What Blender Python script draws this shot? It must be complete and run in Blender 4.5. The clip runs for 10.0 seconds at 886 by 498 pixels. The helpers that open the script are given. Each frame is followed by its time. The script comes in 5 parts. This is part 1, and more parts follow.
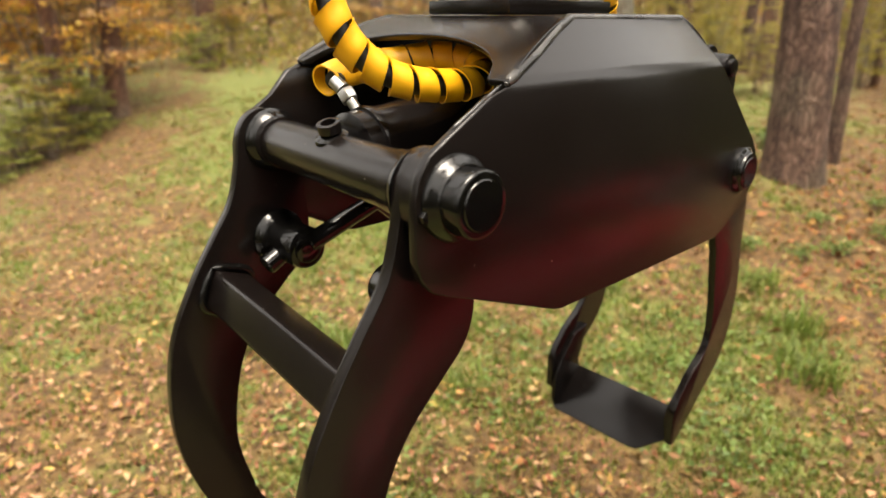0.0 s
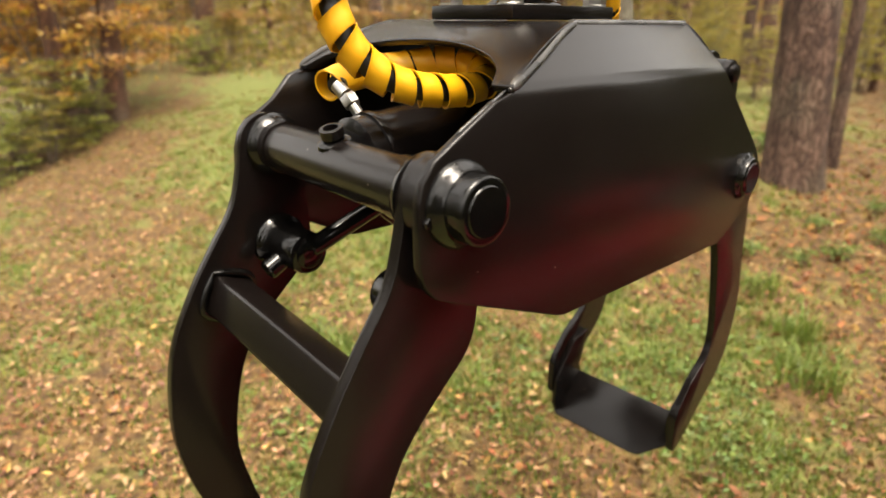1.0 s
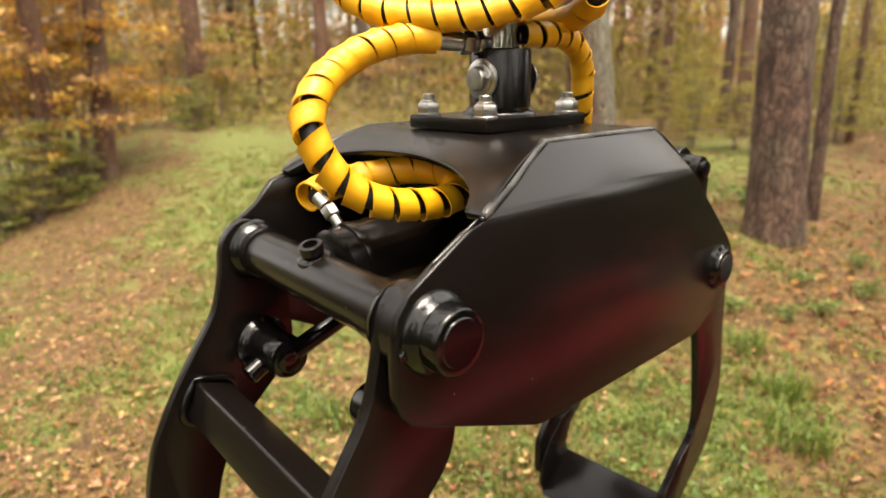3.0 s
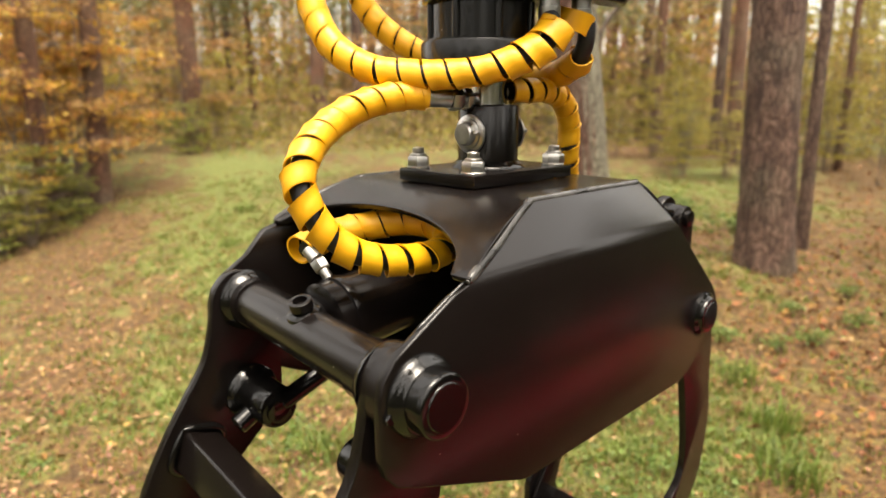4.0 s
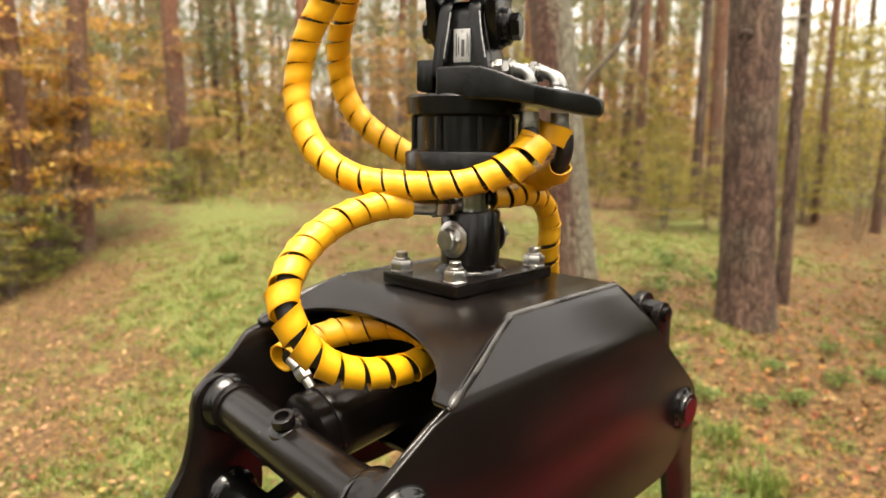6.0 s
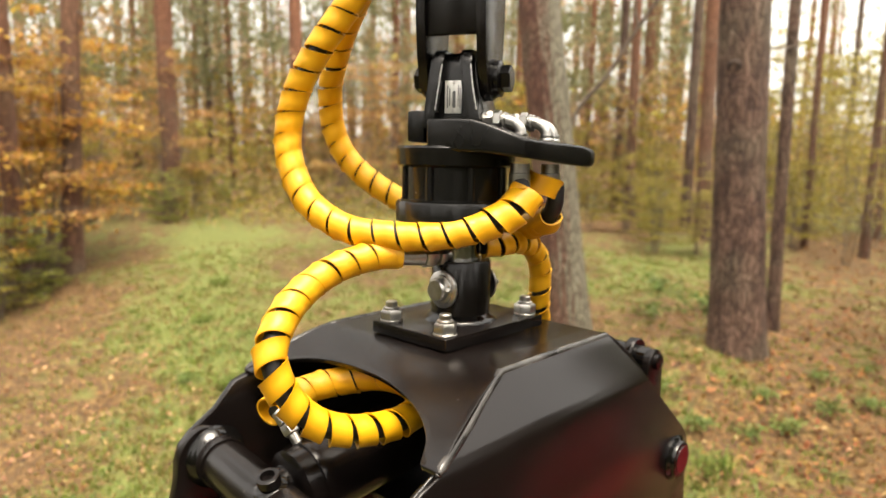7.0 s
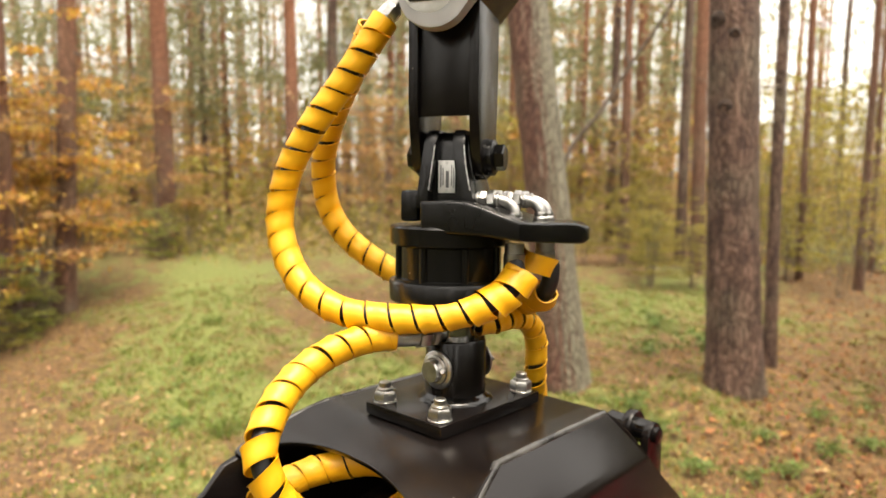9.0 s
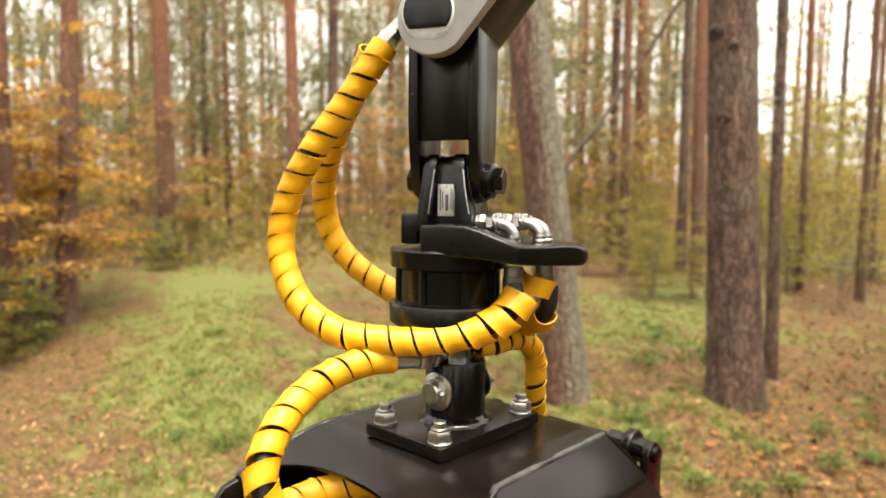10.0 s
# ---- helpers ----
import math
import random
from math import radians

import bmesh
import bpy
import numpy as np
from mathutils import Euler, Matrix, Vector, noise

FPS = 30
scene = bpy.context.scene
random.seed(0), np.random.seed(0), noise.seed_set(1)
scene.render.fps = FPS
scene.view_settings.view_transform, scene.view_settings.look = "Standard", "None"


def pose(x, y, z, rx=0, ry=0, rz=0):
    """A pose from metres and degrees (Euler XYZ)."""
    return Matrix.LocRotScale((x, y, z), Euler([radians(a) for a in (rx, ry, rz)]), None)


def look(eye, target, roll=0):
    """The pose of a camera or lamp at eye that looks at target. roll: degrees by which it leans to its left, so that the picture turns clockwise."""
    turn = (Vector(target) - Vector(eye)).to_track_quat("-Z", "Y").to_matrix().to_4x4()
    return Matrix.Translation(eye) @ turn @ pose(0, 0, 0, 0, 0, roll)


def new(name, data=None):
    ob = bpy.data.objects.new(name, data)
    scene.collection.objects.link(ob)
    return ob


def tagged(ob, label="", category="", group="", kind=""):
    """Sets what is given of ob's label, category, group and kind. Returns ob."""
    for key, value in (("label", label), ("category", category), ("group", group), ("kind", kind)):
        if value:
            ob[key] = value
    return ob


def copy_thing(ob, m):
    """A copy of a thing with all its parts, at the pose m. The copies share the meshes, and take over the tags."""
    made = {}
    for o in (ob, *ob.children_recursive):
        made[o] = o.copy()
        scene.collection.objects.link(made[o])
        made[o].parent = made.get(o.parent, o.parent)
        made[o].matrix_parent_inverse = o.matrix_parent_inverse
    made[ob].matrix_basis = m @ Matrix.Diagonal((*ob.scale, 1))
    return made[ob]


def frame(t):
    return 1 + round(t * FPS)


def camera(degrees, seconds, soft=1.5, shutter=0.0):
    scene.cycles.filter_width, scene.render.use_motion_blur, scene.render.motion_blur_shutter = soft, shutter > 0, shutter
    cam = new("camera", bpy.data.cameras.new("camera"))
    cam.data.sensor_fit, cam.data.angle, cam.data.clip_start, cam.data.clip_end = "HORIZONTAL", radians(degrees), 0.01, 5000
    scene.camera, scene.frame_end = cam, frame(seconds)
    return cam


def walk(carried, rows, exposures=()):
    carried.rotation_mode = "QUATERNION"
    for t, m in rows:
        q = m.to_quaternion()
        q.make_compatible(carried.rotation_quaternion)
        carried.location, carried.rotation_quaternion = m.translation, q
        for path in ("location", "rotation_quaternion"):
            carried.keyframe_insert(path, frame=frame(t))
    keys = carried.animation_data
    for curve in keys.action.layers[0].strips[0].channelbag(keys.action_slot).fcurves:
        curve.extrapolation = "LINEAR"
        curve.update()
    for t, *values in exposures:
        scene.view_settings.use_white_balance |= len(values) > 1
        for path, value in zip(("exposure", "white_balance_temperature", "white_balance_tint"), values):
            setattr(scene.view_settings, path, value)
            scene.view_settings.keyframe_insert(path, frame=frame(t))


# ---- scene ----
cam = camera(68.9, 10.0)
cam.data.dof.use_dof, cam.data.dof.focus_distance, cam.data.dof.aperture_fstop = True, 0.77, 4.0
# seconds, eye, a point one metre ahead, lean
ROWS = [
    (0, (-0.7459, -0.6481, 1.4785), (-0.1051, 0.0422, 1.1427), 0.052),
    (0.5, (-0.7469, -0.6468, 1.4794), (-0.1039, 0.0427, 1.1461), 0.052),
    (1, (-0.7466, -0.6418, 1.4800), (-0.1031, 0.0484, 1.1492), 0.201),
    (1.5, (-0.7389, -0.6434, 1.4951), (-0.0874, 0.0456, 1.1776), 0.014),
    (2, (-0.7334, -0.6438, 1.5162), (-0.0727, 0.0446, 1.2170), -0.048),
    (2.5, (-0.7309, -0.6422, 1.5371), (-0.0662, 0.0504, 1.2571), -0.248),
    (4, (-0.7271, -0.6537, 1.6022), (-0.0452, 0.0410, 1.3731), 0.128),
    (4.5, (-0.7261, -0.6540, 1.6253), (-0.0386, 0.0404, 1.4125), 0.313),
    (5, (-0.7259, -0.6534, 1.6486), (-0.0343, 0.0421, 1.4535), 0.458),
    (5.5, (-0.7270, -0.6580, 1.6708), (-0.0272, 0.0337, 1.4922), 0.491),
    (7, (-0.7134, -0.6480, 1.7341), (0.0049, 0.0350, 1.6009), 1.040),
    (7.5, (-0.7135, -0.6482, 1.7570), (0.0099, 0.0322, 1.6392), 1.241),
    (8, (-0.7106, -0.6468, 1.7730), (0.0140, 0.0336, 1.6640), 1.165),
    (8.5, (-0.7052, -0.6404, 1.7891), (0.0217, 0.0392, 1.6911), 0.945),
    (9, (-0.6989, -0.6352, 1.8034), (0.0275, 0.0464, 1.7159), 0.696),
    (9.5, (-0.7006, -0.6399, 1.8181), (0.0259, 0.0430, 1.7422), 0.554),
    (10, (-0.7029, -0.6406, 1.8226), (0.0237, 0.0427, 1.7499), 0.619),
]
walk(cam, [(t, look(eye, ahead, lean)) for t, eye, ahead, lean in ROWS])
scene.view_settings.exposure = 2.30
scene.view_settings.use_white_balance = True
scene.view_settings.white_balance_temperature = 7700

# ---- light ----
SUN_AZ, SUN_EL = 250.0, 74.0
world = bpy.data.worlds.new("overcast_sky")
scene.world = world
world.use_nodes = True
wn = world.node_tree
wn.nodes.clear()
sky = wn.nodes.new("ShaderNodeTexSky")
sky.sky_type = "NISHITA"
sky.sun_disc = False
sky.sun_elevation, sky.sun_rotation = radians(SUN_EL), radians(90 - SUN_AZ)
sky.air_density, sky.dust_density, sky.ozone_density = 1.0, 3.5, 1.0
pale = wn.nodes.new("ShaderNodeHueSaturation")
pale.inputs["Saturation"].default_value = 0.2
bg = wn.nodes.new("ShaderNodeBackground")
bg.inputs["Strength"].default_value = 0.15
wo = wn.nodes.new("ShaderNodeOutputWorld")
wn.links.new(sky.outputs[0], pale.inputs["Color"])
wn.links.new(pale.outputs[0], bg.inputs["Color"])
wn.links.new(bg.outputs[0], wo.inputs["Surface"])
sun_data = bpy.data.lights.new("sun", "SUN")
sun_data.energy, sun_data.angle, sun_data.color = 0.9, radians(30), (1.0, 0.96, 0.9)
sun = new("sun", sun_data)
sun.matrix_world = look((10 * math.cos(radians(SUN_EL)) * math.cos(radians(SUN_AZ)), 10 * math.cos(radians(SUN_EL)) * math.sin(radians(SUN_AZ)), 10 * math.sin(radians(SUN_EL))), (0, 0, 0))


# ---- materials ----
def material(name, color, rough=0.5, metal=0.0, color2=None, scale=8.0, detail=4.0, bump=0.0, bump_scale=60.0, coat=0.0, spec=0.5,
             vary=0.0, stretch=(1, 1, 1), rough_vary=0.0, sharp=(0.35, 0.65), translucent=0.0):
    m = bpy.data.materials.new(name)
    m.use_nodes = True
    n, l = m.node_tree.nodes, m.node_tree.links
    b = n["Principled BSDF"]
    b.inputs["Roughness"].default_value, b.inputs["Metallic"].default_value = rough, metal
    b.inputs["Coat Weight"].default_value, b.inputs["Specular IOR Level"].default_value = coat, spec
    b.inputs["Coat Roughness"].default_value = 0.12
    geo = n.new("ShaderNodeTexCoord")
    mp = n.new("ShaderNodeMapping")
    mp.inputs["Scale"].default_value = stretch
    l.new(geo.outputs["Object"], mp.inputs["Vector"])
    out = None
    if color2:
        t = n.new("ShaderNodeTexNoise")
        t.inputs["Scale"].default_value, t.inputs["Detail"].default_value = scale, detail
        l.new(mp.outputs[0], t.inputs["Vector"])
        r = n.new("ShaderNodeValToRGB")
        r.color_ramp.elements[0].position, r.color_ramp.elements[1].position = sharp
        r.color_ramp.elements[0].color, r.color_ramp.elements[1].color = (*color, 1), (*color2, 1)
        l.new(t.outputs["Fac"], r.inputs["Fac"])
        out = r.outputs["Color"]
    else:
        c = n.new("ShaderNodeRGB")
        c.outputs[0].default_value = (*color, 1)
        out = c.outputs[0]
    if vary:
        g = n.new("ShaderNodeNewGeometry")
        h = n.new("ShaderNodeHueSaturation")
        a = n.new("ShaderNodeMapRange")
        a.inputs["To Min"].default_value, a.inputs["To Max"].default_value = 1 - vary, 1 + vary
        l.new(g.outputs["Random Per Island"], a.inputs["Value"])
        l.new(a.outputs[0], h.inputs["Value"])
        k = n.new("ShaderNodeMapRange")
        k.inputs["To Min"].default_value, k.inputs["To Max"].default_value = 0.5 - vary * 0.06, 0.5 + vary * 0.06
        w = n.new("ShaderNodeMath")
        w.operation = "FRACT"
        w2 = n.new("ShaderNodeMath")
        w2.operation = "MULTIPLY"
        w2.inputs[1].default_value = 7.31
        l.new(g.outputs["Random Per Island"], w2.inputs[0])
        l.new(w2.outputs[0], w.inputs[0])
        l.new(w.outputs[0], k.inputs["Value"])
        l.new(k.outputs[0], h.inputs["Hue"])
        l.new(out, h.inputs["Color"])
        out = h.outputs[0]
    l.new(out, b.inputs["Base Color"])
    if bump or rough_vary:
        t2 = n.new("ShaderNodeTexNoise")
        t2.inputs["Scale"].default_value, t2.inputs["Detail"].default_value = bump_scale, 5
        l.new(mp.outputs[0], t2.inputs["Vector"])
        if bump:
            bp = n.new("ShaderNodeBump")
            bp.inputs["Strength"].default_value, bp.inputs["Distance"].default_value = bump, 0.004
            l.new(t2.outputs["Fac"], bp.inputs["Height"])
            l.new(bp.outputs[0], b.inputs["Normal"])
        if rough_vary:
            t3 = n.new("ShaderNodeTexNoise")
            t3.inputs["Scale"].default_value, t3.inputs["Detail"].default_value = 9, 6
            l.new(mp.outputs[0], t3.inputs["Vector"])
            q = n.new("ShaderNodeMapRange")
            q.inputs["To Min"].default_value, q.inputs["To Max"].default_value = rough - rough_vary, rough + rough_vary
            l.new(t3.outputs["Fac"], q.inputs["Value"])
            l.new(q.outputs[0], b.inputs["Roughness"])
    if translucent:
        tr = n.new("ShaderNodeBsdfTranslucent")
        l.new(out, tr.inputs["Color"])
        mx = n.new("ShaderNodeMixShader")
        mx.inputs[0].default_value = translucent
        l.new(b.outputs[0], mx.inputs[1])
        l.new(tr.outputs[0], mx.inputs[2])
        l.new(mx.outputs[0], n["Material Output"].inputs["Surface"])
    return m


PAINT = material("black_enamel", (0.0044, 0.0031, 0.0028), 0.235, color2=(0.0062, 0.0046, 0.0042), scale=5, bump=0.02, bump_scale=90, rough_vary=0.06, spec=0.35)
CAST = material("black_cast_paint", (0.0024, 0.0023, 0.0022), 0.25, color2=(0.0040, 0.0037, 0.0035), scale=20, bump=0.06, bump_scale=160, rough_vary=0.06, spec=0.4)
GLOSS = material("black_gloss_paint", (0.0022, 0.002, 0.0019), 0.13, color2=(0.0032, 0.003, 0.0028), scale=9, bump=0.03, bump_scale=70, rough_vary=0.05, spec=0.5)
WELD = material("painted_weld", (0.003, 0.0028, 0.0027), 0.13, bump=0.16, bump_scale=60, rough_vary=0.04)
DARK = material("black_rubber", (0.008, 0.008, 0.008), 0.5, bump=0.1, bump_scale=200)
STEEL = material("zinc_steel", (0.56, 0.55, 0.53), 0.33, 1.0, color2=(0.40, 0.385, 0.36), scale=60, bump=0.08, bump_scale=300, rough_vary=0.08)
BRIGHT = material("polished_steel", (0.72, 0.70, 0.66), 0.2, 1.0, rough_vary=0.05)
GREY = material("grey_enamel", (0.36, 0.355, 0.35), 0.4, color2=(0.30, 0.295, 0.29), scale=14, bump=0.06, bump_scale=140, rough_vary=0.06)
YELLOW = material("yellow_plastic", (0.80, 0.405, 0.016), 0.42, color2=(0.74, 0.350, 0.011), scale=10, bump=0.05, bump_scale=80, rough_vary=0.05)
TAG = material("aluminium_tag", (0.70, 0.69, 0.66), 0.42, 0.7, color2=(0.6, 0.59, 0.56), scale=80)


# Lighter grey painted in for the sky's glint along the folds.
FOLD = material("highlit_fold_paint", (0.016, 0.015, 0.0145), 0.26, color2=(0.10, 0.096, 0.092), scale=22, detail=7, sharp=(0.40, 0.75), bump=0.06, bump_scale=120, spec=0.45)


def dusted(m, scale, size, share):
    """Specks of pale dust and chips strewn over a paint."""
    n, l = m.node_tree.nodes, m.node_tree.links
    b = n["Principled BSDF"]
    link = b.inputs["Base Color"].links[0]
    base = link.from_socket
    tc = n.new("ShaderNodeTexCoord")
    vo = n.new("ShaderNodeTexVoronoi")
    vo.inputs["Scale"].default_value = scale
    l.new(tc.outputs["Object"], vo.inputs["Vector"])
    dot = n.new("ShaderNodeMath")
    dot.operation = "LESS_THAN"
    dot.inputs[1].default_value = size
    l.new(vo.outputs["Distance"], dot.inputs[0])
    sep = n.new("ShaderNodeSeparateColor")
    l.new(vo.outputs["Color"], sep.inputs[0])
    few = n.new("ShaderNodeMath")
    few.operation = "LESS_THAN"
    few.inputs[1].default_value = share
    l.new(sep.outputs[0], few.inputs[0])
    both = n.new("ShaderNodeMath")
    both.operation = "MULTIPLY"
    l.new(dot.outputs[0], both.inputs[0])
    l.new(few.outputs[0], both.inputs[1])
    mix = n.new("ShaderNodeMix")
    mix.data_type = "RGBA"
    mix.inputs["B"].default_value = (0.15, 0.13, 0.11, 1)
    l.new(both.outputs[0], mix.inputs["Factor"])
    l.new(base, mix.inputs["A"])
    l.new(mix.outputs["Result"], b.inputs["Base Color"])


dusted(PAINT, 55.0, 0.055, 0.08)
dusted(CAST, 60.0, 0.07, 0.12)
INK = material("print_ink", (0.10, 0.10, 0.10), 0.6)


# ---- mesh helpers ----
def link_mesh(name, bm, mat, parent=None, label="", smooth=True):
    me = bpy.data.meshes.new(name)
    bm.normal_update()
    bm.to_mesh(me)
    bm.free()
    me.materials.append(mat)
    if smooth:
        me.polygons.foreach_set("use_smooth", [True] * len(me.polygons))
        me.set_sharp_from_angle(angle=radians(38))
    ob = new(name, me)
    if parent:
        ob.parent = parent
    if label:
        ob["label"] = label
    return ob


def part(name, bm, mat, parent, label=""):
    return link_mesh(name, bm, mat, parent, label)


def thing(name, label, category, group=""):
    ob = new(name)
    ob.empty_display_size = 0.1
    return tagged(ob, label, category, group)


def bevelled(bm, width, segments=2, angle=35):
    edges = [e for e in bm.edges if len(e.link_faces) == 2 and e.calc_face_angle(0) > radians(angle)]
    bmesh.ops.bevel(bm, geom=edges, offset=width, segments=segments, profile=0.6, affect="EDGES", clamp_overlap=True)
    return bm


def slab(outline, y0, y1, bevel=0.002):
    """A plate cut to an outline in x and z, between two values of y."""
    bm = bmesh.new()
    a = [bm.verts.new((x, y0, z)) for x, z in outline]
    b = [bm.verts.new((x, y1, z)) for x, z in outline]
    n = len(a)
    bm.faces.new(a)
    bm.faces.new(b[::-1])
    for i in range(n):
        bm.faces.new((a[i], b[i], b[(i + 1) % n], a[(i + 1) % n]))
    bmesh.ops.recalc_face_normals(bm, faces=bm.faces)
    return bevelled(bm, bevel) if bevel else bm


def smooth_outline(points, n=6, closed=True):
    """Points on a Catmull-Rom curve through the given ones."""
    out, k = [], len(points)
    for i in range(k if closed else k - 1):
        p = [Vector(points[(i + j - 1) % k] if closed else points[min(max(i + j - 1, 0), k - 1)]) for j in range(4)]
        for s in range(n):
            t = s / n
            out.append(0.5 * (2 * p[1] + (p[2] - p[0]) * t + (2 * p[0] - 5 * p[1] + 4 * p[2] - p[3]) * t * t + (3 * p[1] - p[0] - 3 * p[2] + p[3]) * t ** 3))
    if not closed:
        out.append(Vector(points[-1]))
    return out


def box(lo, hi, bevel=0.002, bm=None):
    bm2 = bmesh.new()
    bmesh.ops.create_cube(bm2, size=1)
    for v in bm2.verts:
        v.co = Vector([lo[i] + (v.co[i] + 0.5) * (hi[i] - lo[i]) for i in range(3)])
    if bevel:
        bevelled(bm2, bevel)
    return joined(bm, bm2)


def joined(bm, other):
    if bm is None:
        return other
    me = bpy.data.meshes.new("join")
    other.to_mesh(me)
    other.free()
    bm.from_mesh(me)
    bpy.data.meshes.remove(me)
    return bm


def lathe(profile, a, b, segments=40, bm=None):
    """Rings of (distance from a towards b, radius) round the axis from a to b, closed at both ends."""
    a, b = Vector(a), Vector(b)
    axis = (b - a).normalized()
    side = axis.orthogonal().normalized()
    up = axis.cross(side)
    out = bmesh.new()
    rings = []
    for s, r in profile:
        c = a + axis * s
        rings.append([out.verts.new(c + r * (math.cos(q) * side + math.sin(q) * up)) for q in [2 * math.pi * i / segments for i in range(segments)]])
    for p, q in zip(rings, rings[1:]):
        for i in range(segments):
            out.faces.new((p[i], p[(i + 1) % segments], q[(i + 1) % segments], q[i]))
    out.faces.new(rings[0][::-1])
    out.faces.new(rings[-1])
    bmesh.ops.recalc_face_normals(out, faces=out.faces)
    return joined(bm, out)


def rod(a, b, r, chamfer=0.0015, segments=32, bm=None):
    d = (Vector(b) - Vector(a)).length
    return lathe([(0, r - chamfer), (chamfer, r), (d - chamfer, r), (d, r - chamfer)], a, b, segments, bm)


def hexagon(a, b, r, bm=None, turn=0.0):
    """A hexagonal nut or bolt head."""
    a, b = Vector(a), Vector(b)
    axis = (b - a).normalized()
    side = axis.orthogonal().normalized()
    side = Matrix.Rotation(turn, 3, axis) @ side
    up = axis.cross(side)
    d = (b - a).length
    out = bmesh.new()
    rings = []
    for s, q in ((0, r * 0.93), (d * 0.1, r), (d * 0.85, r), (d, r * 0.9)):
        rings.append([out.verts.new(a + axis * s + q * (math.cos(k * math.pi / 3) * side + math.sin(k * math.pi / 3) * up)) for k in range(6)])
    for p, q in zip(rings, rings[1:]):
        for i in range(6):
            out.faces.new((p[i], p[(i + 1) % 6], q[(i + 1) % 6], q[i]))
    out.faces.new(rings[0][::-1])
    out.faces.new(rings[-1])
    bmesh.ops.recalc_face_normals(out, faces=out.faces)
    return joined(bm, out)


def sweep(points, radius, segments=14, steps=6, bm=None, wobble=0.0, squash=1.0):
    """A round bar along a smooth line; radius: a number, or a function of the share of the way."""
    pts = smooth_outline(points, steps, False)
    out = bmesh.new()
    rings = []
    normal = None
    for i, p in enumerate(pts):
        d = (pts[min(i + 1, len(pts) - 1)] - pts[max(i - 1, 0)]).normalized()
        normal = d.orthogonal().normalized() if normal is None else (normal - normal.dot(d) * d).normalized()
        bi = d.cross(normal)
        r = radius(i / (len(pts) - 1)) if callable(radius) else radius
        r *= 1 + wobble * math.sin(i * 2.1)
        rings.append([out.verts.new(p + r * (math.cos(q) * normal + squash * math.sin(q) * bi)) for q in [2 * math.pi * k / segments for k in range(segments)]])
    for p, q in zip(rings, rings[1:]):
        for i in range(segments):
            out.faces.new((p[i], p[(i + 1) % segments], q[(i + 1) % segments], q[i]))
    out.faces.new(rings[0][::-1])
    out.faces.new(rings[-1])
    bmesh.ops.recalc_face_normals(out, faces=out.faces)
    return joined(bm, out)


def bead(points, r=0.003):
    """A weld bead with a rippled surface."""
    return sweep(points, lambda s: r * min(1, 0.25 + 9 * s, 0.25 + 9 * (1 - s)) * (1 + 0.05 * math.sin(s * 120)), 10, 10)



# ---- log grapple ----
NEAR, FAR = -0.224, 0.212          # outer faces of the two side plates
PIVOT, REAR = (-0.336, 1.319), (0.311, 1.247)
grapple = thing("log_grapple", "black enamelled steel log grapple with open claws hanging over grass", "grapple")

side = [(-0.268, 1.417), (-0.345, 1.377), (-0.368, 1.363), (-0.381, 1.345), (-0.386, 1.322), (-0.386, 1.266), (-0.380, 1.246), (-0.366, 1.230),
        (-0.345, 1.220), (-0.309, 1.206), (-0.170, 1.151), (-0.155, 1.148), (0.240, 1.147), (0.262, 1.154), (0.340, 1.194), (0.356, 1.217), (0.360, 1.247), (0.352, 1.275),
        (0.333, 1.296), (0.236, 1.376), (0.187, 1.414)]
far_side = [(-0.238, 1.410), (-0.290, 1.377), (-0.328, 1.352), (-0.344, 1.336), (-0.351, 1.314), (-0.354, 1.266), (-0.345, 1.240), (-0.315, 1.222)] + side[10:]
CROWN = 0.168


def side_sheet(outline, y, hip):
    """A side plate that folds over in a soft bend into the sloping flank of the top."""
    s = 1 if y < 0 else -1
    cy = (NEAR + FAR) / 2 - s * CROWN
    x0, x1 = outline[0][0], outline[-1][0]
    bm = bmesh.new()
    low = [(x0 - 0.023, 1.409), *outline[1:-1], (x1 + 0.011, 1.409)]
    ring = [bm.verts.new((x, y, z)) for x, z in low]
    bm.faces.new(ring)
    a, b, c = Vector((y, 1.409)), Vector((y, 1.4185)), Vector((y, 1.4185)).lerp(Vector((cy, 1.4825)), 0.14)
    steps = [(a * (1 - t) ** 2 + b * 2 * t * (1 - t) + c * t * t, t * 0.14) for t in [k / 7 for k in range(1, 8)]] + [(Vector((y, 1.4185)).lerp(Vector((cy, 1.4825)), t), t) for t in (0.5, 0.75, 1.0)]
    left, right = ring[0], ring[-1]
    for p, t in steps:
        lx = x0 - 0.023 * max(0, 1 - t / 0.1) + (hip - x0) * t
        rx = x1 + 0.011 * max(0, 1 - t / 0.1) + (0.148 - x1) * t
        l2, r2 = bm.verts.new((lx, p[0], p[1])), bm.verts.new((rx, p[0], p[1]))
        bm.faces.new((left, right, r2, l2))
        left, right = l2, r2
    bmesh.ops.recalc_face_normals(bm, faces=bm.faces)
    big = max(bm.faces, key=lambda f: f.calc_area())
    if big.normal.y * s > 0:
        bmesh.ops.reverse_faces(bm, faces=bm.faces)
    ob = part("side_plate", bm, PAINT, grapple, "black side plate folded over at its top")
    t_ = ob.modifiers.new("thickness", "SOLIDIFY")
    t_.thickness, t_.offset = 0.011, -1
    r_ = ob.modifiers.new("worn_edge", "BEVEL")
    r_.width, r_.segments, r_.limit_method, r_.angle_limit = 0.002, 2, "ANGLE", radians(50)
    return ob


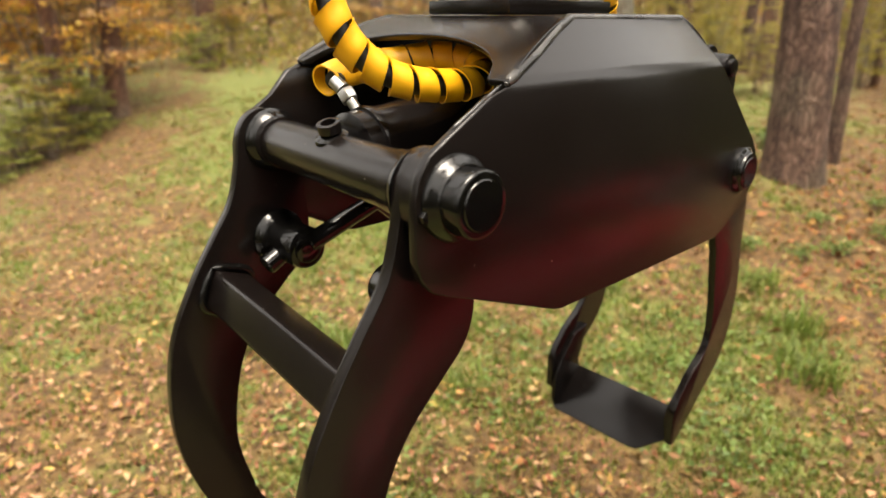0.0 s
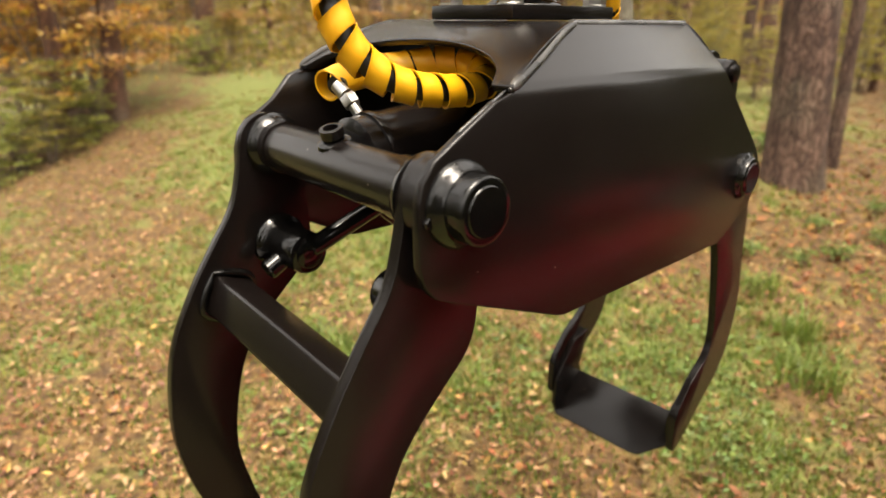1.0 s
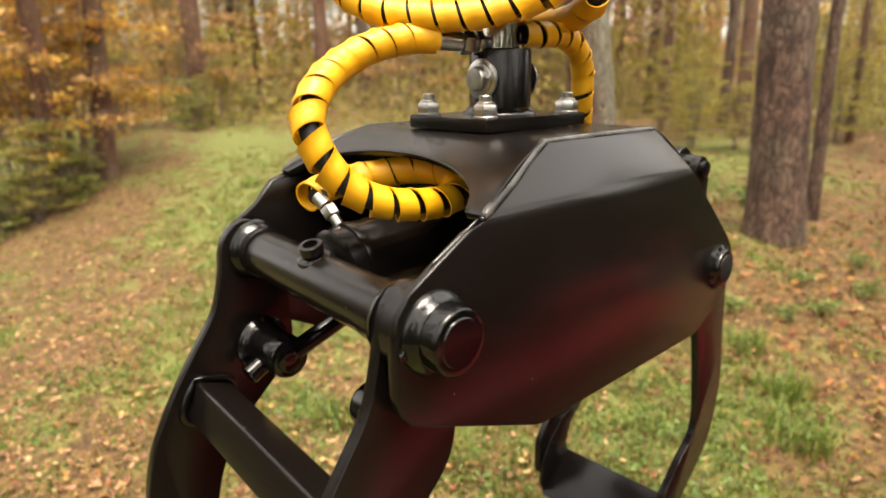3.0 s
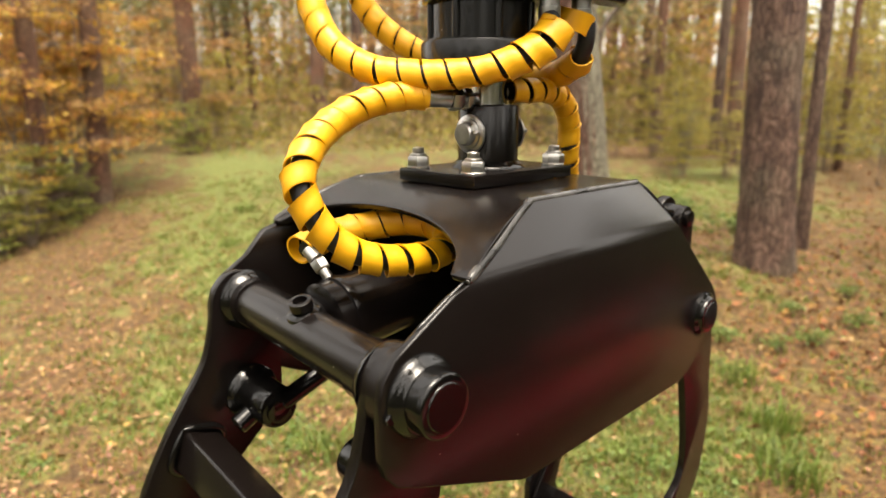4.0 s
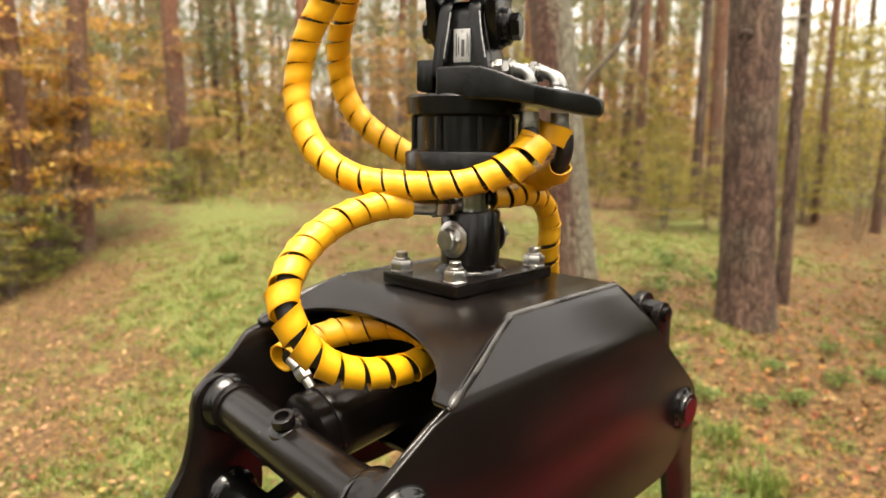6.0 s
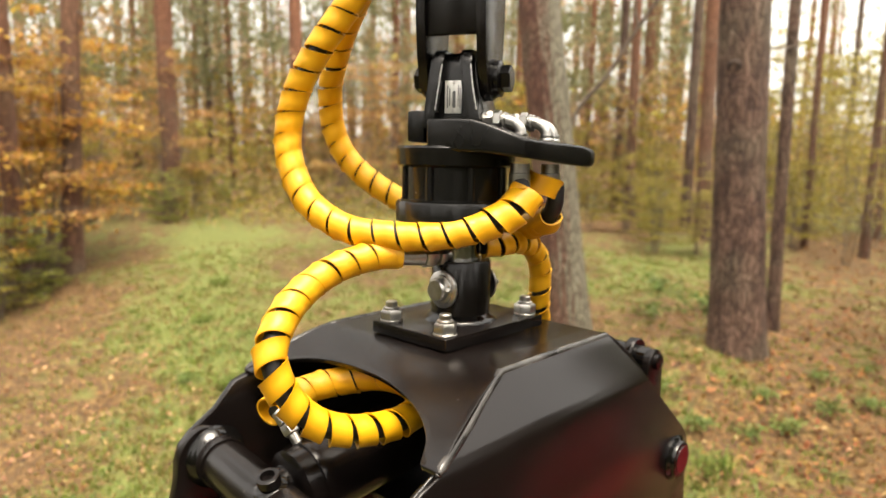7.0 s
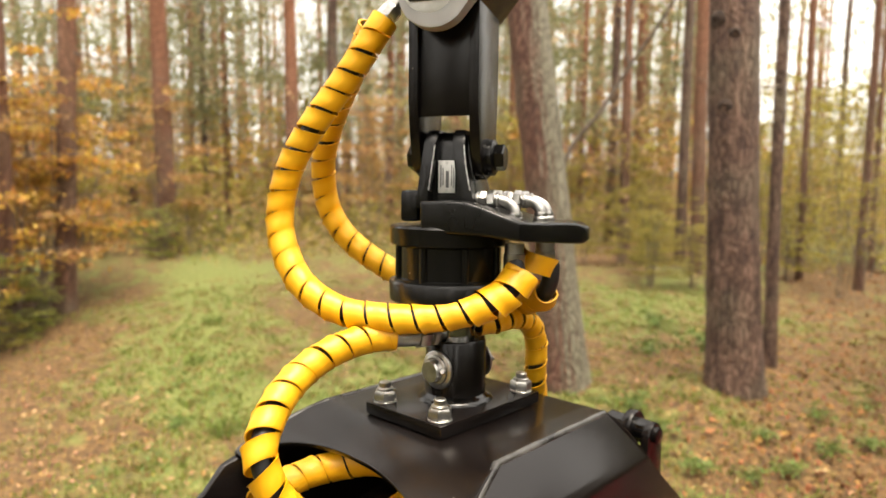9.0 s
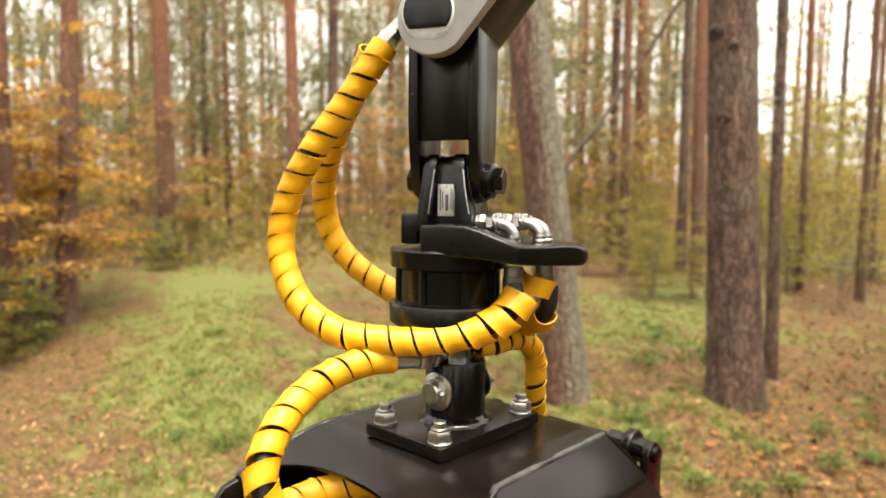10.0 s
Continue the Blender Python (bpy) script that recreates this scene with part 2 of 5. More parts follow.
side_sheet(side, NEAR, -0.106)
side_sheet(far_side, FAR, -0.106)


def shell():
    """The folded top: a flat crown, two sloping flanks, and a curved front and back cut away in an arch."""
    bm = bmesh.new()
    n, m = 48, 10
    crown_y, mid = 0.168, (NEAR + FAR) / 2
    half = (FAR - NEAR) / 2

    def front(u, v):
        arch = 1 - 0.50 * math.sqrt(max(0.0, 1 - (u / 0.87) ** 2))
        w = v * arch
        x = -0.106 - (0.162 - 0.030 * max(0.0, u)) * w
        z = 1.4825 - 0.060 * (w ** 1.45)
        y = mid + u * (crown_y + (half - crown_y) * w)
        return (x, y, z)

    def back(u, v):
        arch = 1 - 0.55 * math.sqrt(max(0.0, 1 - (u / 0.86) ** 2))
        w = v * arch
        return (0.148 + 0.080 * w, mid + u * (crown_y + (half - crown_y) * w), 1.4825 - 0.10 * (w ** 1.3))

    us = [-1 + 2 * i / n for i in range(n + 1)]
    fg = [[bm.verts.new(front(u, j / m)) for u in us] for j in range(m + 1)]
    bg_ = [[bm.verts.new(back(u, j / m)) for u in us] for j in range(m + 1)]
    for g in (fg, bg_):
        for j in range(m):
            for i in range(n):
                bm.faces.new((g[j][i], g[j][i + 1], g[j + 1][i + 1], g[j + 1][i]))
    for i in range(n):
        bm.faces.new((fg[0][i + 1], fg[0][i], bg_[0][i], bg_[0][i + 1]))
    bmesh.ops.recalc_face_normals(bm, faces=bm.faces)
    top = max(bm.faces, key=lambda f: f.calc_center_median().z)
    if top.normal.z < 0:
        bmesh.ops.reverse_faces(bm, faces=bm.faces)
    return bm


sh = part("top_shell", shell(), PAINT, grapple, "folded black top shell with an arched opening")
so = sh.modifiers.new("thickness", "SOLIDIFY")
so.thickness, so.offset = 0.008, -1
be = sh.modifiers.new("soft_fold", "BEVEL")
be.width, be.segments, be.limit_method, be.angle_limit = 0.0035, 3, "ANGLE", radians(30)
for y in (NEAR, FAR):
    c = (NEAR + FAR) / 2
    cy = c + math.copysign(0.168, y)
    dy = math.copysign(0.0025, -y)
    part("fold_edge", sweep([(-0.268 if y < 0 else -0.238, y + dy, 1.4190), (-0.20, y + (cy - y) * 0.40 + dy, 1.4445), (-0.15, y + (cy - y) * 0.73 + dy, 1.4655), (-0.107, cy + dy, 1.4785)], lambda s: 0.0062 * min(1, 0.3 + 9 * s), 14, 10), FOLD, grapple, "fold of the top shell with its highlight painted in")
    part("fold_edge", sweep([(-0.107, cy + dy, 1.4785), (0.0, cy + dy, 1.4788), (0.08, cy + dy, 1.4788), (0.147, cy + dy, 1.4785)], 0.0058, 14, 8), FOLD, grapple, "fold of the top shell with its highlight painted in")
    inner = y + math.copysign(0.0065, -y)
    ex = 0.0 if y < 0 else 0.030
    part("edge_weld", bead([(-0.268 + ex, inner, 1.419 - ex * 0.2), (-0.300 + ex, inner, 1.402 - ex * 0.3), (-0.335 + ex * 1.2, inner, 1.383 - ex * 0.5)], 0.0022), WELD, grapple)


# front claw: two cheeks joined by a pivot tube and a square bar
def claw_outline(dx):
    outer = [(-0.364, 1.338), (-0.372, 1.292), (-0.387, 1.240), (-0.420, 1.190), (-0.455, 1.135), (-0.490, 1.062), (-0.505, 0.980), (-0.503, 0.895), (-0.472, 0.785), (-0.410, 0.680), (-0.315, 0.590), (-0.190, 0.520)]
    inner = [(-0.205, 0.545), (-0.300, 0.630), (-0.380, 0.735), (-0.404, 0.805), (-0.417, 0.875), (-0.409, 0.950), (-0.391, 1.012), (-0.362, 1.060), (-0.316, 1.105), (-0.287, 1.132), (-0.272, 1.160), (-0.268, 1.200), (-0.276, 1.290), (-0.290, 1.340), (-0.312, 1.360), (-0.340, 1.362)]
    return [(p[0] + dx, p[1]) for p in smooth_outline(outer + inner, 4)]


C_NEAR, C_FAR = -0.194, 0.190
part("claw_plate", slab(claw_outline(-0.009), C_NEAR, C_NEAR + 0.016), PAINT, grapple, "curved black claw plate")
part("claw_plate", slab(claw_outline(0.009), C_FAR - 0.016, C_FAR), PAINT, grapple, "curved black claw plate")
px, pz = PIVOT
qx = px + 0.030                     # far end of the pivot shifted back to fit the camera's view
tube = part("pivot_tube", lathe([(0, 0.0345), (0.040, 0.0345), (0.041, 0.0325), (0.300, 0.0325), (0.3005, 0.0315), (0.320, 0.0315), (0.3205, 0.0345), (0.352, 0.0345)], (px, -0.178, pz), (qx, 0.174, pz), 48), PAINT, grapple)
for y, s, cx in ((C_NEAR + 0.016, 1, px), (C_FAR - 0.016, -1, qx)):
    part("weld_collar", lathe([(0, 0.044), (0.004, 0.0435), (0.009, 0.040), (0.014, 0.037), (0.017, 0.0335)], (cx, y, pz), (cx, y + s * 0.02, pz), 48), WELD, tube)
pb, pd = Vector((px + 0.008, -0.008, pz + 0.027)), Vector((-0.30, -0.10, 0.95)).normalized()
nip = lathe([(0, 0.0115), (0.010, 0.0115), (0.0105, 0.0142), (0.021, 0.0142), (0.0215, 0.0132), (0.0215, 0.0090), (0.014, 0.0090), (0.014, 0.002)], pb, pb + pd, 32)
part("grease_port", nip, PAINT, tube)
part("port_weld", lathe([(0, 0.021), (0.004, 0.020), (0.008, 0.0135)], pb, pb + pd, 28), WELD, tube)

bar_far = [(-0.414, 1.154), (-0.365, 1.135), (-0.384, 1.086), (-0.433, 1.105)]
bar_near = [(x - 0.018, z - 0.017) for x, z in bar_far]
bb = bmesh.new()
ends = [[bb.verts.new((x, y, z)) for x, z in pts] for y, pts in ((C_NEAR + 0.016, bar_near), (C_FAR - 0.016, bar_far))]
bb.faces.new(ends[0])
bb.faces.new(ends[1][::-1])
for i in range(4):
    bb.faces.new((ends[0][i], ends[1][i], ends[1][(i + 1) % 4], ends[0][(i + 1) % 4]))
bmesh.ops.recalc_face_normals(bb, faces=bb.faces)
cross = part("cross_bar", bevelled(bb, 0.005, 3), PAINT, grapple, "black square bar between the claw plates")
for y, s, pts in ((C_FAR - 0.016, -1, bar_far),):
    loop = [(x + dx, y + s * 0.003, z + dz) for (x, z), dx, dz in zip(pts, (-0.003, 0.002, 0.002, -0.003), (0.003, 0.002, -0.002, -0.002))]
    part("weld_bead", bead([*loop, loop[0]], 0.0055), WELD, cross)


def knuckle(parent, x, z, y, s, reach):
    """A pinned rod eye that stands off a claw plate."""
    k = part("rod_boss", lathe([(0, 0.040), (0.006, 0.040), (0.012, 0.034), (0.022, 0.032), (0.0225, 0.030), (reach - 0.008, 0.030), (reach - 0.002, 0.028), (reach, 0.024)],
                               (x, y, z), (x, y + s * reach, z), 40), GLOSS, parent)
    part("pin_face", lathe([(0, 0.0205), (0.002, 0.0205), (0.003, 0.019), (0.0035, 0.004)], (x, y + s * (reach - 0.001), z), (x, y + s * (reach + 0.004), z), 36), GLOSS, k)
    part("side_stub", rod((x - 0.018, y + s * 0.040, z - 0.012), (x - 0.044, y + s * 0.040, z - 0.026), 0.0145, 0.002, 24), GLOSS, k)


KX, KZ = -0.312, 1.180
knuckle(grapple, KX, KZ, C_FAR - 0.016, -1, 0.082)
knuckle(grapple, KX, KZ, C_NEAR + 0.016, 1, 0.098)
part("tie_rod", rod((KX + 0.006, 0.100, KZ + 0.004), (0.06, 0.06, 1.335), 0.0135), GLOSS, grapple)
part("tie_rod", rod((KX + 0.006, -0.108, KZ + 0.004), (0.06, -0.07, 1.335), 0.0135), PAINT, grapple)
inner_web = [(-0.20, 1.23), (-0.12, 1.165), (0.16, 1.165), (0.22, 1.22), (0.18, 1.30), (-0.16, 1.30)]
part("inner_web", slab(inner_web, 0.128, 0.138), PAINT, grapple)
# Near web and floor are added to block ground showing through the arch.
part("inner_web", slab(inner_web, -0.146, -0.136), PAINT, grapple)
part("sight_filler", box((-0.105, -0.135, 1.222), (0.20, 0.127, 1.232), 0.002), PAINT, grapple)


def pin_cap(x, z, y, s, r, parent, reach=0.036, collar=1.30):
    """A round pin head with a raised centre, on an uneven fillet of weld."""
    if collar:
        d = min(1.0, reach / 0.024)
        ring = lathe([(0, r * collar), (0.003 * d, r * collar), (0.006 * d, r * (collar * 0.8 + 0.2)), (0.009 * d, r * (collar * 0.55 + 0.45)), (0.012 * d, r * (collar * 0.25 + 0.75)), (0.015 * d, r * 1.03), (0.016 * d, r * 0.9)], (x, y, z), (x, y + s * reach, z), 96)
        for v in ring.verts:
            a = math.atan2(v.co.z - z, v.co.x - x)
            k = 1 + 0.035 * noise.noise(Vector((math.cos(a) * 1.4, math.sin(a) * 1.4, v.co.y * 25)))
            v.co.x, v.co.z = x + (v.co.x - x) * k, z + (v.co.z - z) * k
        part("pin_collar", ring, WELD, parent)
    return part("pin_head", lathe([(0, r), (reach - 0.007, r), (reach - 0.0025, r * 0.985), (reach - 0.0005, r * 0.945), (reach, r * 0.90), (reach, r * 0.74), (reach + 0.0006, r * 0.73), (reach + 0.0014, r * 0.705), (reach + 0.0014, 0.002)],
                                  (x, y, z), (x, y + s * reach, z), 64), GLOSS, parent)


pin_cap(px, pz, NEAR, -1, 0.0335, grapple)
pin_cap(qx - 0.004, pz, FAR, 1, 0.024, grapple, 0.012, 0)
pin_cap(REAR[0], REAR[1], NEAR, -1, 0.031, grapple, 0.011, 1.24)
pin_cap(REAR[0], REAR[1], FAR, 1, 0.026, grapple, 0.016)
for s, y, g in ((-1, NEAR + 0.012, C_NEAR), (1, FAR - 0.012, C_FAR)):
    part("spacer_ring", rod((px if s < 0 else qx - 0.004, y, pz), (px if s < 0 else qx - 0.004, g, pz), 0.046 if s < 0 else 0.030), PAINT, grapple)
part("lock_bolt", hexagon((px - 0.0415, NEAR, pz - 0.010), (px - 0.0415, NEAR - 0.006, pz - 0.010), 0.006), WELD, grapple)

# hydraulic cylinder under the shell
ca, cb = Vector((-0.289, 0.016, 1.319)), Vector((0.205, 0.006, 1.376))
cyl = part("cylinder", lathe([(0, 0.034), (0.003, 0.046), (0.006, 0.0510), (0.026, 0.0510), (0.0265, 0.0540), (0.032, 0.0550), (0.0375, 0.0540), (0.038, 0.0520), (0.044, 0.0520), (0.0445, 0.0505), (0.44, 0.0505), (0.445, 0.03)], ca, cb, 56), PAINT, grapple, "black hydraulic cylinder")
part("piston_rod", rod(cb - Vector((0.02, 0, 0)), (0.30, 0.008, 1.398), 0.016), BRIGHT, cyl)
part("cylinder_eye", lathe([(0, 0.031), (0.05, 0.031)], (px + 0.0175, -0.005, pz), (px + 0.0185, 0.050, pz), 40), PAINT, cyl)
part("cylinder_neck", rod((px + 0.02, 0.022, pz + 0.004), (-0.255, 0.022, 1.331), 0.026), PAINT, cyl)
part("port_stub", rod((-0.258, 0.026, 1.350), (-0.264, 0.030, 1.374), 0.0085), PAINT, cyl)

# rear claw: two narrower arms with a scoop plate
A_NEAR, A_FAR = -0.158, 0.158
arm_out = [(0.416, 1.262), (0.485, 1.206), (0.517, 1.148), (0.527, 1.052), (0.543, 0.934), (0.514, 0.815), (0.436, 0.738), (0.360, 0.672), (0.336, 0.668)]
arm_in = [(0.334, 0.700), (0.338, 0.752), (0.382, 0.806), (0.446, 0.866), (0.430, 0.995), (0.400, 1.096), (0.345, 1.142), (0.276, 1.200), (0.266, 1.248), (0.290, 1.290), (0.340, 1.296)]
ear = [(0.276, 1.250), (0.276, 1.330), (0.279, 1.396), (0.287, 1.417), (0.305, 1.427), (0.323, 1.418), (0.331, 1.397), (0.334, 1.330), (0.352, 1.262), (0.320, 1.225)]
arm = [tuple(p) for p in smooth_outline(arm_out + arm_in, 4)]
part("claw_arm", slab(arm, A_NEAR, A_NEAR + 0.015), PAINT, grapple, "slender curved black claw arm")
part("claw_arm", slab(arm, A_FAR - 0.015, A_FAR), PAINT, grapple, "slender curved black claw arm")
ears = [tuple(p) for p in smooth_outline(ear, 4)]
part("arm_ear", slab(ears, -0.182, -0.168), PAINT, grapple)
part("arm_ear", slab(ears, -0.128, -0.114), PAINT, grapple)
part("arm_ear", slab(ears, 0.150, 0.164), PAINT, grapple)


sc = bmesh.new()
top_e, low_e = Vector((0.436, 0, 0.686)), Vector((0.345, 0, 0.606))
plan = [(0.144, 0), (0.144, 0.92), (0.134, 1), (-0.060, 1), (-0.080, 0.97), (-0.144, 0.45), (-0.144, 0)]
up_n = Vector((-0.66, 0, 0.75))
rings = []
for lift in (0.0, 0.009):
    rings.append([sc.verts.new(top_e.lerp(low_e, v) + Vector((0, y, 0)) + up_n * (lift + 0.012 * v * (1 - v))) for y, v in plan])
sc.faces.new(rings[0])
sc.faces.new(rings[1][::-1])
for k in range(len(plan)):
    m_ = (k + 1) % len(plan)
    sc.faces.new((rings[0][k], rings[1][k], rings[1][m_], rings[0][m_]))
bmesh.ops.recalc_face_normals(sc, faces=sc.faces)
part("scoop_plate", bevelled(sc, 0.002), PAINT, grapple, "black plate between the rear claw arms")
part("arm_gusset", slab([(0.456, 0.785), (0.430, 0.802), (0.372, 0.770), (0.343, 0.745), (0.337, 0.715), (0.350, 0.668), (0.430, 0.696)], A_NEAR + 0.014, A_NEAR + 0.022), PAINT, grapple)
part("arm_gusset", slab([(0.449, 0.796), (0.436, 0.745), (0.424, 0.712), (0.436, 0.684), (0.350, 0.609), (0.335, 0.640), (0.338, 0.698), (0.360, 0.735), (0.400, 0.785)], A_FAR - 0.024, A_FAR - 0.0145), PAINT, grapple)
part("rear_tube", lathe([(0, 0.03), (0.30, 0.03)], (REAR[0], A_NEAR, REAR[1]), (REAR[0], A_FAR, REAR[1]), 32), PAINT, grapple)
for s, y in ((-1, NEAR + 0.012), (1, FAR - 0.012)):
    part("spacer_ring", rod((REAR[0], y, REAR[1]), (REAR[0], A_NEAR if s < 0 else A_FAR, REAR[1]), 0.036), PAINT, grapple)
# cylinder pin in the upper ears of the rear arms
part("cylinder_pin", lathe([(0, 0.010), (0.001, 0.0135), (0.008, 0.0135), (0.0085, 0.019), (0.014, 0.019), (0.0145, 0.0165), (0.37, 0.0165), (0.385, 0.012)], (0.305, -0.190, 1.406), (0.305, 0.19, 1.406), 32), PAINT, grapple)
part("pin_ring", lathe([(0, 0.0285), (0.002, 0.030), (0.014, 0.030), (0.016, 0.0285)], (0.303, -0.150, 1.410), (0.303, -0.130, 1.410), 36), PAINT, grapple)
part("pin_sleeve", rod((0.303, -0.170, 1.408), (0.303, -0.100, 1.410), 0.020), WELD, grapple)
part("rod_eye", rod((0.303, -0.035, 1.404), (0.303, 0.050, 1.404), 0.018), PAINT, grapple)

# mounting plate and its socket
MX, MY, MZ = 0.0, -0.008, 1.484
mount = part("mounting_plate", box((-0.110, MY - 0.075, MZ), (0.109, MY + 0.075, MZ + 0.018), 0.003), PAINT, grapple, "thick black mounting plate with four bolts")
part("socket", lathe([(0, 0.0445), (0.087, 0.0445), (0.090, 0.0425), (0.090, 0.028), (0.080, 0.027), (0.080, 0.004)], (MX, MY, 1.502), (MX, MY, 1.60), 56), PAINT, mount, "black socket tube welded to the plate")
part("socket_weld", lathe([(0, 0.056), (0.0025, 0.055), (0.006, 0.050), (0.010, 0.045)], (MX, MY, 1.502), (MX, MY, 1.53), 56), WELD, mount)
for x in (-0.0905, 0.0895):
    for y in (-0.0625, 0.0465):
        b = rod((x, y, 1.502), (x, y, 1.5042), 0.0168, 0.0005)
        b = hexagon((x, y, 1.5042), (x, y, 1.5190), 0.0165, b, 0.4 + x * 9 + y * 30)
        b = lathe([(0, 0.0122), (0.0030, 0.0118), (0.0042, 0.0104), (0.0044, 0.0084), (0.0110, 0.0084), (0.0122, 0.0074), (0.0125, 0.005)], (x, y, 1.5188), (x, y, 1.54), 24, b)
        part("nut_and_bolt", b, STEEL, mount, "zinc-plated nut on its bolt end")
for s in (-1, 1):
    x0, y0, z0 = MX + s * 0.0425, MY - 0.005, 1.551
    b = lathe([(0, 0.0275), (0.0035, 0.0275), (0.0045, 0.0262)], (x0, y0, z0), (x0 + s * 0.02, y0, z0), 40)
    b = lathe([(0, 0.0215), (0.003, 0.0215), (0.004, 0.0200), (0.004, 0.0165), (0.012, 0.0165), (0.0145, 0.0145), (0.0150, 0.004)], (x0 + s * 0.0045, y0, z0), (x0 + s * 0.03, y0, z0), 40, b)
    cross_pin = part("cross_pin", b, STEEL, mount, "zinc-plated pin with washers through the socket")
    b = rod((x0 + s * 0.012, y0 - 0.020, z0 + 0.003), (x0 + s * 0.012, y0 + 0.020, z0 - 0.003), 0.0020, 0.0004, 12)
    part("cotter", rod((x0 + s * 0.014, y0 - 0.021, z0 + 0.004), (x0 + s * 0.010, y0 - 0.019, z0 + 0.001), 0.0036, 0.0006, 14, b), STEEL, cross_pin, "split cotter through the pin")
# ---- rotator, turned about its shaft ----
ROT = radians(-65)
E1, E2 = Vector((math.cos(ROT), math.sin(ROT), 0)), Vector((-math.sin(ROT), math.cos(ROT), 0))
AX = Vector((0.0, -0.008, 0.0))


def turned(bm):
    """From the rotator's own axes (along its platform, back, up) into the place."""
    bmesh.ops.transform(bm, matrix=Matrix.Translation(AX) @ Matrix.Rotation(ROT, 4, "Z"), verts=bm.verts)
    return bm


RC = AX + Vector((-0.008, 0.008, 0.0))
rotator = thing("rotator", "black hydraulic rotator with a hanger bracket and hose platform", "rotator")
part("shaft", lathe([(0, 0.0265), (0.040, 0.0265), (0.041, 0.024), (0.05, 0.024)], AX + Vector((0, 0, 1.590)), AX + Vector((0, 0, 1.65)), 40), BRIGHT, rotator, "bright steel shaft")
ring = [(0, 0.058), (0.006, 0.060), (0.0065, 0.082), (0.010, 0.087), (0.034, 0.088), (0.038, 0.086), (0.038, 0.076)]
part("lower_flange", lathe(ring, RC + Vector((0, 0, 1.640)), RC + Vector((0, 0, 1.70)), 72), CAST, rotator)
barrel = part("barrel", lathe([(0, 0.080), (0.004, 0.080), (0.0045, 0.0745), (0.050, 0.0745), (0.0505, 0.080), (0.056, 0.080)], RC + Vector((0, 0, 1.677)), RC + Vector((0, 0, 1.75)), 72), CAST, rotator)
for k in range(8):
    a = 2 * math.pi * k / 8 + 0.25
    p = RC + 0.0745 * Vector((math.cos(a), math.sin(a), 0))
    part("rib", rod(p + Vector((0, 0, 1.676)), p + Vector((0, 0, 1.730)), 0.0058, 0.001, 16), CAST, barrel)
part("upper_flange", lathe([(0, 0.080), (0.003, 0.086), (0.026, 0.0875), (0.0295, 0.085), (0.0295, 0.05)], RC + Vector((0, 0, 1.727)), RC + Vector((0, 0, 1.80)), 72), CAST, rotator)


def platform():
    """A thick cast tongue that narrows and curls down at its tip."""
    bm = bmesh.new()
    rows = []
    for x, zt, th, near, back in ((-0.026, 1.7915, 0.043, -0.089, 0.058), (0.010, 1.7925, 0.044, -0.089, 0.060), (0.036, 1.7915, 0.044, -0.089, 0.064), (0.056, 1.786, 0.039, -0.089, 0.068), (0.085, 1.775, 0.031, -0.088, 0.078), (0.108, 1.767, 0.026, -0.084, 0.092), (0.117, 1.765, 0.025, -0.072, 0.098), (0.134, 1.764, 0.028, -0.030, 0.108), (0.153, 1.763, 0.030, 0.014, 0.112), (0.167, 1.761, 0.030, 0.042, 0.108), (0.176, 1.757, 0.026, 0.058, 0.098), (0.180, 1.752, 0.015, 0.068, 0.090)):
        rows.append([bm.verts.new((x, y, z)) for y, z in ((near, zt), (back, zt), (back, zt - th), (near, zt - th))])
    for p, q in zip(rows, rows[1:]):
        for i in range(4):
            bm.faces.new((p[i], q[i], q[(i + 1) % 4], p[(i + 1) % 4]))
    bm.faces.new(rows[0])
    bm.faces.new(rows[-1][::-1])
    bmesh.ops.recalc_face_normals(bm, faces=bm.faces)
    return turned(bevelled(bm, 0.0045, 3, 50))


part("hose_platform", platform(), CAST, rotator, "black cast tongue that carries the hose fittings")
# hanger bracket: a tapered block with two cheeks
br = bmesh.new()
rows = []
for z, w, d in ((1.785, 0.050, 0.034), (1.80, 0.049, 0.034), (1.83, 0.044, 0.034), (1.862, 0.038, 0.034), (1.880, 0.035, 0.027), (1.888, 0.033, 0.018)):
    rows.append([br.verts.new((x, y, z)) for x, y in ((-w, -d), (w - 0.012, -d), (w - 0.012, d), (-w, d))])
for p, q in zip(rows, rows[1:]):
    for i in range(4):
        br.faces.new((p[i], p[(i + 1) % 4], q[(i + 1) % 4], q[i]))
br.faces.new(rows[0][::-1])
br.faces.new(rows[-1])
bmesh.ops.recalc_face_normals(br, faces=br.faces)
bracket = part("bracket", turned(bevelled(br, 0.004, 2)), CAST, rotator)
